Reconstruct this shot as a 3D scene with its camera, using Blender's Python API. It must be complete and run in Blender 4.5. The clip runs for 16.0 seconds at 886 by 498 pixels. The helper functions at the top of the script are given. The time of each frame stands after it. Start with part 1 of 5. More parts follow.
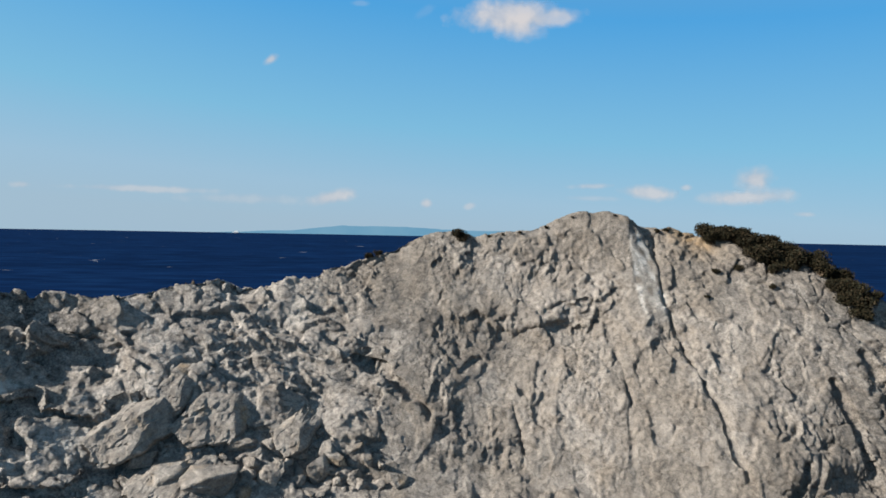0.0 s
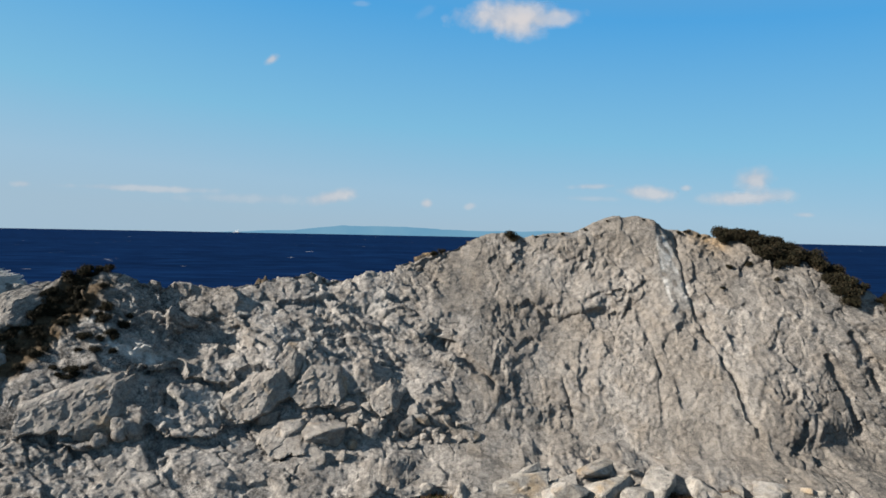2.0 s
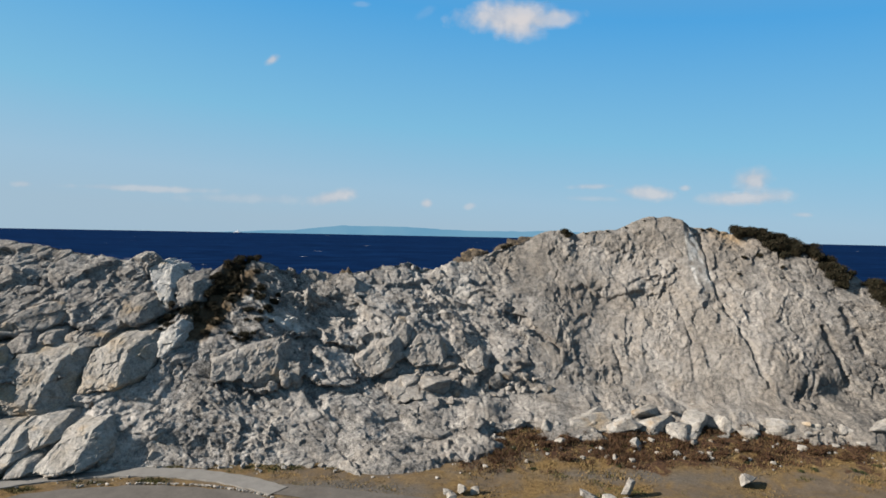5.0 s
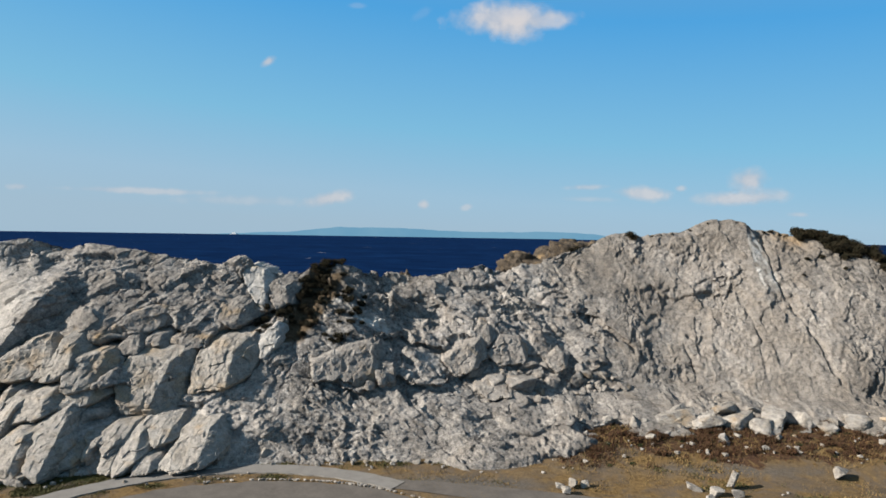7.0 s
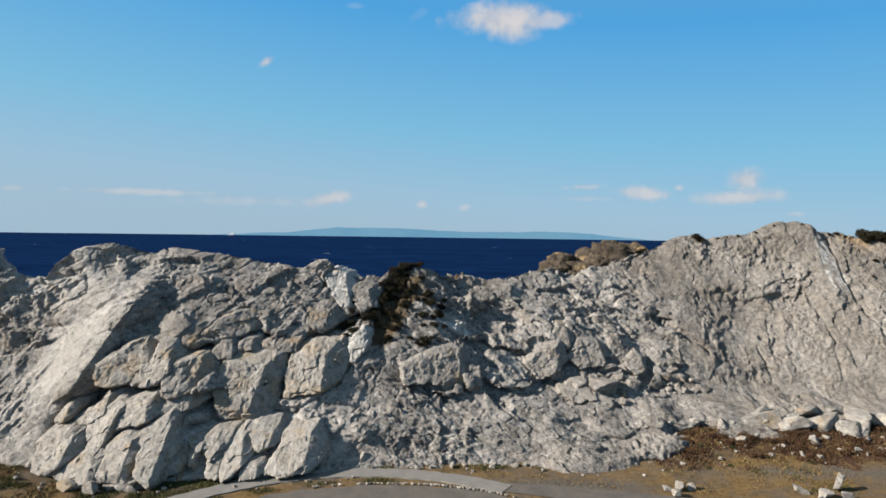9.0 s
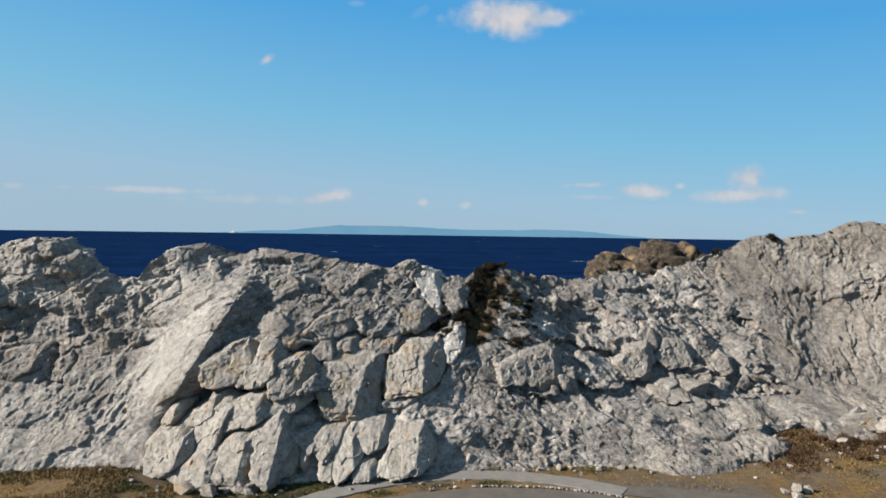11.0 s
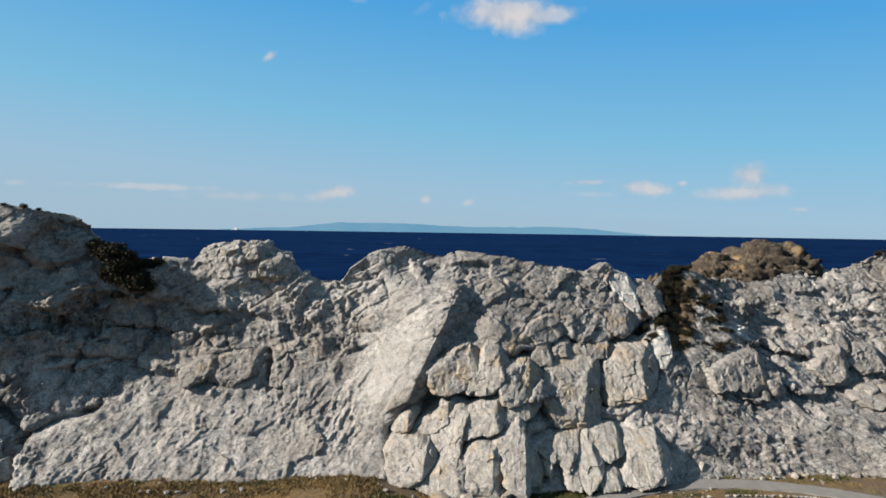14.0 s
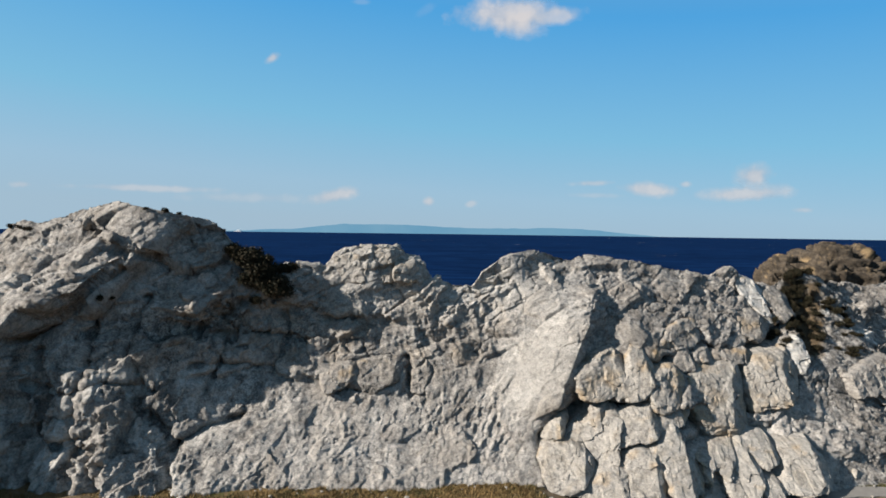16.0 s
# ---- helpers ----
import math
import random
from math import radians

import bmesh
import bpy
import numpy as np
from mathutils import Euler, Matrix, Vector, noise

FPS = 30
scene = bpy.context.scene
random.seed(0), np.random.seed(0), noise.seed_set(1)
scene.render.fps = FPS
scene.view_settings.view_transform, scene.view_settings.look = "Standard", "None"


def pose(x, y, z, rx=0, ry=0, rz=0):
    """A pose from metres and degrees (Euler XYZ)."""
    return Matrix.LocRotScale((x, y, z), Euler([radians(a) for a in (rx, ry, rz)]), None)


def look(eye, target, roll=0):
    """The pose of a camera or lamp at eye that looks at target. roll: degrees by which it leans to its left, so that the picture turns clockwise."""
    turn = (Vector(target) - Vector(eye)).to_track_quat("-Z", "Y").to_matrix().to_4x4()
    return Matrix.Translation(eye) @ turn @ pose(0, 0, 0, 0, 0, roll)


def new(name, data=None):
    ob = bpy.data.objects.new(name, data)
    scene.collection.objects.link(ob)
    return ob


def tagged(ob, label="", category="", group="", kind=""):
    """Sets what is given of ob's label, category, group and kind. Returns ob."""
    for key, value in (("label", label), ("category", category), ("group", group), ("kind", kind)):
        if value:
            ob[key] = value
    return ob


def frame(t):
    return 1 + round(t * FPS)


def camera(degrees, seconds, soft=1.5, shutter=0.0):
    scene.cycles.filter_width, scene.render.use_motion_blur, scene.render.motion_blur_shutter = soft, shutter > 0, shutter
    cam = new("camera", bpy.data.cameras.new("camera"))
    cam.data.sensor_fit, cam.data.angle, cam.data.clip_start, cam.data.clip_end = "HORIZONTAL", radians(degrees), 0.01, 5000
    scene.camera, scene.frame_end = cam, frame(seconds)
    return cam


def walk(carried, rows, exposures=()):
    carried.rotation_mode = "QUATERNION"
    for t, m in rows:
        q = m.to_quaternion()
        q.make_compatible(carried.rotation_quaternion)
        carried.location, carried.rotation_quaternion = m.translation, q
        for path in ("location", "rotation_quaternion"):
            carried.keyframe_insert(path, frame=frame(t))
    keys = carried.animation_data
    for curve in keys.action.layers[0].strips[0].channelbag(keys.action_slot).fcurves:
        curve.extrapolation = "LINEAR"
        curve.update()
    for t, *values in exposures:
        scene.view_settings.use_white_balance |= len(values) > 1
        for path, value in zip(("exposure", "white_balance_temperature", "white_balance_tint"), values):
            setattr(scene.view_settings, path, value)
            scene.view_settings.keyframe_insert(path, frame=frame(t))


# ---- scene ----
cam = camera(70.0, 16.0, soft=1.65)
EXPOSURE = 1.45
PATH = [
    (0, -0.00, 0.17, 18.77, 0.00, -1.41, 1.09),
    (0.5, -1.50, -1.86, 18.79, -0.00, -1.41, 1.11),
    (1, -2.89, -4.00, 18.80, -0.04, -1.41, 1.12),
    (1.5, -4.06, -6.27, 18.80, -0.00, -1.39, 1.14),
    (2, -5.08, -8.71, 18.78, -0.04, -1.41, 1.16),
    (2.5, -6.03, -11.34, 18.72, -0.06, -1.41, 1.21),
    (3, -7.19, -14.01, 18.59, -0.05, -1.49, 1.26),
    (3.5, -8.67, -16.56, 18.41, -0.09, -1.51, 1.27),
    (4, -10.00, -18.94, 18.31, -0.10, -1.53, 1.27),
    (4.5, -11.41, -20.85, 18.30, -0.12, -1.48, 1.22),
    (5, -12.99, -22.28, 18.33, -0.15, -1.41, 1.14),
    (5.5, -14.81, -23.24, 18.39, -0.21, -1.34, 1.06),
    (6, -16.96, -23.71, 18.42, -0.30, -1.31, 1.00),
    (6.5, -19.26, -24.02, 18.43, -0.45, -1.31, 0.96),
    (7, -21.64, -24.18, 18.44, -0.53, -1.31, 0.92),
    (7.5, -24.08, -24.17, 18.47, -0.62, -1.29, 0.88),
    (8, -26.17, -24.17, 18.54, -0.68, -1.24, 0.84),
    (8.5, -28.01, -24.24, 18.59, -0.74, -1.29, 0.80),
    (9, -29.91, -24.25, 18.64, -0.78, -1.30, 0.77),
    (9.5, -31.78, -24.21, 18.66, -0.79, -1.34, 0.77),
    (10, -33.75, -24.11, 18.68, -0.78, -1.38, 0.78),
    (10.5, -35.97, -23.95, 18.70, -0.78, -1.43, 0.79),
    (11, -38.59, -23.73, 18.74, -0.79, -1.49, 0.80),
    (11.5, -41.39, -23.45, 18.79, -0.79, -1.56, 0.81),
    (12, -44.32, -23.23, 18.83, -0.86, -1.60, 0.82),
    (12.5, -47.32, -23.05, 18.87, -0.84, -1.65, 0.82),
    (13, -50.66, -22.85, 18.94, -0.85, -1.73, 0.83),
    (13.5, -53.97, -22.64, 18.96, -0.87, -1.74, 0.84),
    (14, -57.18, -22.38, 18.99, -0.82, -1.75, 0.83),
    (14.5, -60.57, -22.09, 19.01, -0.82, -1.76, 0.81),
    (15, -63.88, -21.80, 19.02, -0.81, -1.68, 0.80),
    (15.5, -66.54, -21.62, 19.01, -0.79, -1.66, 0.77),
    (16, -68.72, -21.51, 19.04, -0.69, -1.63, 0.74),
]
walk(cam, [(t, pose(x, y, z, 0, 0, yaw) @ pose(0, 0, 0, 90 + pitch, 0, 0) @ pose(0, 0, 0, 0, 0, roll)) for t, x, y, z, yaw, pitch, roll in PATH], [(0, EXPOSURE), (16, EXPOSURE)])

# world, sun ----------------------------------------------------------------
SUN = Vector((-0.85, -0.25, 0.47)).normalized()
world = bpy.data.worlds.new("sky")
scene.world = world
world.use_nodes = True
wn = world.node_tree.nodes
sky = wn.new("ShaderNodeTexSky")
sky.sky_type = "NISHITA"
sky.sun_disc = False
sky.sun_elevation = math.asin(SUN.z)
sky.sun_rotation = math.atan2(SUN.x, SUN.y)
sky.dust_density = 0.3
sky.ozone_density = 4.0
# clear sea air: pale near the horizon, deep blue above
way = wn.new("ShaderNodeTexCoord")
split = wn.new("ShaderNodeSeparateXYZ")
air = wn.new("ShaderNodeValToRGB")
# from 0.48 up, out of view, the sky is whitened to fill the shadows
for k, (at, c) in enumerate(((0.0, (0.35, 0.50, 0.63)), (0.06, (0.33, 0.52, 0.68)), (0.16, (0.205, 0.50, 0.725)), (0.33, (0.075, 0.365, 0.735)), (0.48, (0.16, 0.34, 0.58)), (0.75, (0.22, 0.32, 0.44)))):
    e = air.color_ramp.elements[k] if k < 2 else air.color_ramp.elements.new(at)
    e.position, e.color = at, (*c, 1)
blend = wn.new("ShaderNodeMix")
blend.data_type = "RGBA"
blend.inputs[0].default_value = 0.96
dim = wn.new("ShaderNodeMix")
dim.data_type, dim.blend_type = "RGBA", "MULTIPLY"
dim.inputs[0].default_value = 1.0
dim.inputs[7].default_value = (0.15, 0.15, 0.15, 1)
wl = world.node_tree.links.new
wl(way.outputs["Generated"], split.inputs[0])
# a little paler towards the sun
lift = wn.new("ShaderNodeMath")
lift.operation = "MULTIPLY_ADD"
lift.inputs[1].default_value = 0.075
wl(split.outputs[0], lift.inputs[0])
wl(split.outputs[2], lift.inputs[2])
wl(lift.outputs[0], air.inputs[0])
wl(sky.outputs[0], dim.inputs[6])
wl(dim.outputs[2], blend.inputs[6])
wl(air.outputs[0], blend.inputs[7])
wl(blend.outputs[2], wn["Background"].inputs[0])
wn["Background"].inputs[1].default_value = 0.366

sun = new("sun", bpy.data.lights.new("sun", "SUN"))
sun.data.energy = 4.2
sun.data.angle = radians(0.55)
sun.data.color = (1.0, 0.935, 0.85)
sun.matrix_world = look(SUN * 300, (0, 0, 0))

# small helpers --------------------------------------------------------------


def nodes_of(name):
    m = bpy.data.materials.new(name)
    m.use_nodes = True
    t = m.node_tree
    return m, t, t.nodes["Principled BSDF"]


def link(t, a, b):
    t.links.new(a, b)


def noise_node(t, vec, scale, detail=6.0, rough=0.6, distortion=0.0):
    n = t.nodes.new("ShaderNodeTexNoise")
    n.inputs["Scale"].default_value = scale
    n.inputs["Detail"].default_value = detail
    n.inputs["Roughness"].default_value = rough
    n.inputs["Distortion"].default_value = distortion
    if vec is not None:
        link(t, vec, n.inputs["Vector"])
    return n.outputs[0]


def ramp(t, fac, *stops):
    r = t.nodes.new("ShaderNodeValToRGB")
    e = r.color_ramp.elements
    while len(e) < len(stops):
        e.new(0.5)
    for k, (p, c) in zip(e, stops):
        k.position = p
        k.color = (*c, 1) if len(c) == 3 else c
    link(t, fac, r.inputs[0])
    return r.outputs[0]


def mixed(t, fac, a, b, mode="MIX"):
    m = t.nodes.new("ShaderNodeMix")
    m.data_type, m.blend_type = "RGBA", mode
    for sock, v in ((m.inputs[0], fac), (m.inputs[6], a), (m.inputs[7], b)):
        if isinstance(v, (int, float)):
            sock.default_value = v
        elif isinstance(v, tuple):
            sock.default_value = (*v, 1)
        else:
            link(t, v, sock)
    return m.outputs[2]


def value(t, op, a, b=0.0, clamp=False):
    m = t.nodes.new("ShaderNodeMath")
    m.operation, m.use_clamp = op, clamp
    for sock, v in zip(m.inputs, (a, b)):
        if isinstance(v, (int, float)):
            sock.default_value = v
        else:
            link(t, v, sock)
    return m.outputs[0]


def bump(t, bsdf, height, strength, distance):
    b = t.nodes.new("ShaderNodeBump")
    b.inputs["Strength"].default_value = strength
    b.inputs["Distance"].default_value = distance
    link(t, height, b.inputs["Height"])
    link(t, b.outputs[0], bsdf.inputs["Normal"])
    return b


def position(t):
    return t.nodes.new("ShaderNodeNewGeometry").outputs["Position"]


def object_coords(t):
    return t.nodes.new("ShaderNodeTexCoord").outputs["Object"]


def chance(t):
    return t.nodes.new("ShaderNodeObjectInfo").outputs["Random"]


# materials -------------------------------------------------------------------


def limestone(name, warm=(0.182, 0.162, 0.140), pale=(0.348, 0.324, 0.295), grey=(0.058, 0.054, 0.050), tan=(0.1583, 0.1322, 0.1061), zones=True, crusty=0.4, rust=(0.58, 0.70)):
    """White weathered limestone: warm and pale stone, grey lichen crusts (on the cliff also painted shade), ochre
    stains, soil in the clefts.
    """
    m, t, b = nodes_of(name)
    p = position(t)
    f = 1.0 if zones else 1.3
    big = noise_node(t, p, 0.22 * f, 5, 0.6)
    mid = noise_node(t, p, 1.3 * f, 8, 0.68, 0.4)
    low = noise_node(t, p, 0.55 * f, 6, 0.65, 0.8)
    fine = noise_node(t, p, 7.0 * f, 8, 0.72)
    if zones:
        a = t.nodes.new("ShaderNodeAttribute")
        a.attribute_name = "stain_shade"
        s = t.nodes.new("ShaderNodeSeparateColor")
        link(t, a.outputs["Color"], s.inputs[0])
        warmth, crust_shade, ochre = s.outputs[0], s.outputs[1], s.outputs[2]
        a = t.nodes.new("ShaderNodeAttribute")
        a.attribute_name = "marks"
        s = t.nodes.new("ShaderNodeSeparateColor")
        link(t, a.outputs["Color"], s.inputs[0])
        white, soil = s.outputs[0], s.outputs[1]
    else:
        warmth, crust_shade = value(t, "MULTIPLY", big, 0.9), value(t, "ADD", value(t, "MULTIPLY", chance(t), crusty), 0.08)
        ochre = white = soil = None
    base = mixed(t, warmth, pale, warm)
    base = mixed(t, value(t, "MULTIPLY", ramp(t, low, (0.45, (0, 0, 0)), (0.68, (1, 1, 1))), 0.6), base, tan)
    tone = ramp(t, mid, (0.28, (0.58, 0.58, 0.59)), (0.50, (1, 1, 1)), (0.75, (1.16, 1.15, 1.12)))
    base = mixed(t, 0.9, base, tone, "MULTIPLY")
    patch = ramp(t, value(t, "ADD", value(t, "MULTIPLY", mid, 0.5), value(t, "MULTIPLY", fine, 0.5)),
                 (0.43, (1, 1, 1)), (0.58, (0, 0, 0)))
    cover = value(t, "MULTIPLY", patch, crust_shade, True)
    base = mixed(t, value(t, "MULTIPLY", cover, 0.95), base, grey)
    if ochre is not None:
        base = mixed(t, value(t, "MULTIPLY", ochre, ramp(t, mid, (0.35, (0.2, 0.2, 0.2)), (0.6, (1, 1, 1)))), base, (0.34, 0.22, 0.10))
        base = mixed(t, value(t, "MULTIPLY", white, ramp(t, mid, (0.30, (0.35, 0.35, 0.35)), (0.42, (1, 1, 1)))), base, (0.44, 0.42, 0.385))
    else:
        base = mixed(t, value(t, "MULTIPLY", ramp(t, noise_node(t, p, 0.5, 3, 0.5), (rust[0], (0, 0, 0)), (rust[1], (1, 1, 1))), 0.6), base, (0.29, 0.20, 0.105))
    speck = ramp(t, fine, (0.33, (0.62, 0.62, 0.62)), (0.5, (1, 1, 1)), (0.7, (1.08, 1.08, 1.07)))
    base = mixed(t, 0.8, base, speck, "MULTIPLY")
    flecks = ramp(t, noise_node(t, p, 2.3 * f, 10, 0.78, 0.6), (0.37, (0.33, 0.325, 0.32)), (0.44, (0.76, 0.76, 0.76)), (0.52, (1.02, 1.02, 1.02)), (0.64, (1.30, 1.30, 1.29)))
    calm = noise_node(t, p, 0.34 * f, 4, 0.6, 0.6)
    worn_off = ramp(t, calm, (0.40, (0.40, 0.40, 0.40)), (0.56, (1, 1, 1)))
    base = mixed(t, worn_off if zones else value(t, "MULTIPLY", worn_off, 0.7), base, flecks, "MULTIPLY")
    if soil is not None:
        dirt = ramp(t, fine, (0.35, (0.045, 0.032, 0.02)), (0.6, (0.10, 0.07, 0.04)), (0.75, (0.16, 0.12, 0.075)))
        base = mixed(t, ramp(t, value(t, "ADD", soil, value(t, "MULTIPLY", mid, 0.5)), (0.55, (0, 0, 0)), (0.80, (1, 1, 1))), base, dirt)
    grain = noise_node(t, p, 16.0 * f, 3, 0.6)
    base = mixed(t, 0.5 if zones else 0.25, base, ramp(t, grain, (0.36, (0.62, 0.62, 0.62)), (0.52, (1, 1, 1)), (0.66, (1.2, 1.2, 1.2))), "MULTIPLY")
    link(t, base, b.inputs["Base Color"])
    b.inputs["Roughness"].default_value = 0.92
    b.inputs["Specular IOR Level"].default_value = 0.2
    lean = t.nodes.new("ShaderNodeMapping")
    lean.inputs["Rotation"].default_value = (0, radians(38), 0)
    lean.inputs["Scale"].default_value = (1.0, 1.0, 2.4)
    link(t, p, lean.inputs["Vector"])
    h = value(t, "ADD", noise_node(t, lean.outputs[0], 2.0 * f, 12, 0.76, 0.5), value(t, "MULTIPLY", fine, 0.5))
    # small broken facets
    for scale, weight in ((3.2, 0.9), (7.5, 0.5)):
        cells = t.nodes.new("ShaderNodeTexVoronoi")
        cells.inputs["Scale"].default_value = scale
        link(t, lean.outputs[0], cells.inputs["Vector"])
        slant, off, gap = (t.nodes.new("ShaderNodeVectorMath") for _ in range(3))
        slant.operation, off.operation, gap.operation = "DOT_PRODUCT", "SUBTRACT", "SUBTRACT"
        link(t, cells.outputs["Color"], off.inputs[0])
        off.inputs[1].default_value = (0.5, 0.5, 0.5)
        link(t, lean.outputs[0], gap.inputs[0])
        link(t, cells.outputs["Position"], gap.inputs[1])
        link(t, off.outputs[0], slant.inputs[0])
        link(t, gap.outputs[0], slant.inputs[1])
        h = value(t, "ADD", h, value(t, "MULTIPLY", slant.outputs["Value"], weight * 2.2))
    bump(t, b, h, 0.75, 0.18 / f)
    return m


def plain(name, colour, roughness=0.8, scale=6.0, spread=0.35, strength=0.3, distance=0.03, random=0.0):
    """A plain material with grain at two scales."""
    m, t, b = nodes_of(name)
    p = object_coords(t)
    n = noise_node(t, p, scale, 6, 0.65)
    lo = tuple(c * (1 - spread) for c in colour)
    hi = tuple(min(1, c * (1 + spread)) for c in colour)
    c = ramp(t, n, (0.3, lo), (0.7, hi))
    c = mixed(t, 0.5, c, ramp(t, noise_node(t, p, scale * 7, 4), (0.3, (0.75, 0.75, 0.75)), (0.7, (1.15, 1.15, 1.15))), "MULTIPLY")
    if random:
        c = mixed(t, random, c, ramp(t, chance(t), (0, (0.6, 0.62, 0.6)), (1, (1.35, 1.25, 1.1))), "MULTIPLY")
    link(t, c, b.inputs["Base Color"])
    b.inputs["Roughness"].default_value = roughness
    b.inputs["Specular IOR Level"].default_value = 0.25
    bump(t, b, n, strength, distance)
    return m


def leaves_material(name, colours):
    """Leaves and blades: colour varies from piece to piece."""
    m, t, b = nodes_of(name)
    r = t.nodes.new("ShaderNodeNewGeometry").outputs["Random Per Island"]
    n = len(colours) - 1
    c = ramp(t, r, *[(i / n, k) for i, k in enumerate(colours)])
    c = mixed(t, 0.6, c, ramp(t, noise_node(t, position(t), 0.5, 4), (0.3, (0.65, 0.65, 0.65)), (0.7, (1.3, 1.3, 1.3))), "MULTIPLY")
    link(t, c, b.inputs["Base Color"])
    b.inputs["Roughness"].default_value = 0.8
    b.inputs["Specular IOR Level"].default_value = 0.15
    return m


CLIFF = limestone("cliff_limestone")
STONE = limestone("loose_limestone", pale=(0.315, 0.293, 0.265), warm=(0.222, 0.197, 0.169), zones=False, crusty=0.65)
WHITE = limestone("white_limestone", pale=(0.338, 0.316, 0.286), warm=(0.265, 0.238, 0.204), tan=(0.216, 0.18, 0.135), zones=False, crusty=0.2)
STAINED = limestone("stained_limestone", pale=(0.335, 0.313, 0.282), warm=(0.265, 0.238, 0.204), tan=(0.216, 0.18, 0.135), zones=False, crusty=0.3, rust=(0.50, 0.68))
BRIGHT = limestone("bright_limestone", pale=(0.42, 0.405, 0.38), warm=(0.34, 0.32, 0.29), tan=(0.28, 0.25, 0.21), zones=False, crusty=0.1)
BROWN = limestone("brown_rock", warm=(0.054, 0.040, 0.027), pale=(0.118, 0.093, 0.067), grey=(0.022, 0.0185, 0.015), tan=(0.045, 0.032, 0.020), zones=False, crusty=0.9)
PAVING = plain("path_concrete", (0.1548, 0.144, 0.1296), 0.9, 1.2, 0.14, 0.2, 0.01)
ASPHALT = plain("worn_asphalt", (0.0864, 0.0756, 0.0648), 0.92, 0.8, 0.22, 0.25, 0.01)
BARK = plain("twig_bark", (0.11, 0.08, 0.055), 0.9, 8)
SHRUB = leaves_material("shrub_leaves", [(0.006, 0.0068, 0.0035), (0.013, 0.013, 0.006), (0.026, 0.018, 0.009), (0.009, 0.010, 0.0045), (0.020, 0.016, 0.007), (0.034, 0.024, 0.013)])
DRY = leaves_material("dry_shrub", [(0.06375, 0.0289, 0.01615), (0.034, 0.01615, 0.0102), (0.08925, 0.0493, 0.0221), (0.0255, 0.0221, 0.0102)])
STRAW = leaves_material("dry_grass", [(0.165, 0.106, 0.042), (0.125, 0.078, 0.031), (0.195, 0.135, 0.058), (0.09, 0.066, 0.027)])
LUSH = leaves_material("green_shrub", [(0.016, 0.022, 0.008), (0.028, 0.034, 0.012), (0.040, 0.042, 0.016)])
GREEN = leaves_material("green_grass", [(0.0468, 0.0504, 0.01584), (0.0792, 0.0684, 0.02376), (0.0324, 0.0396, 0.01296)])


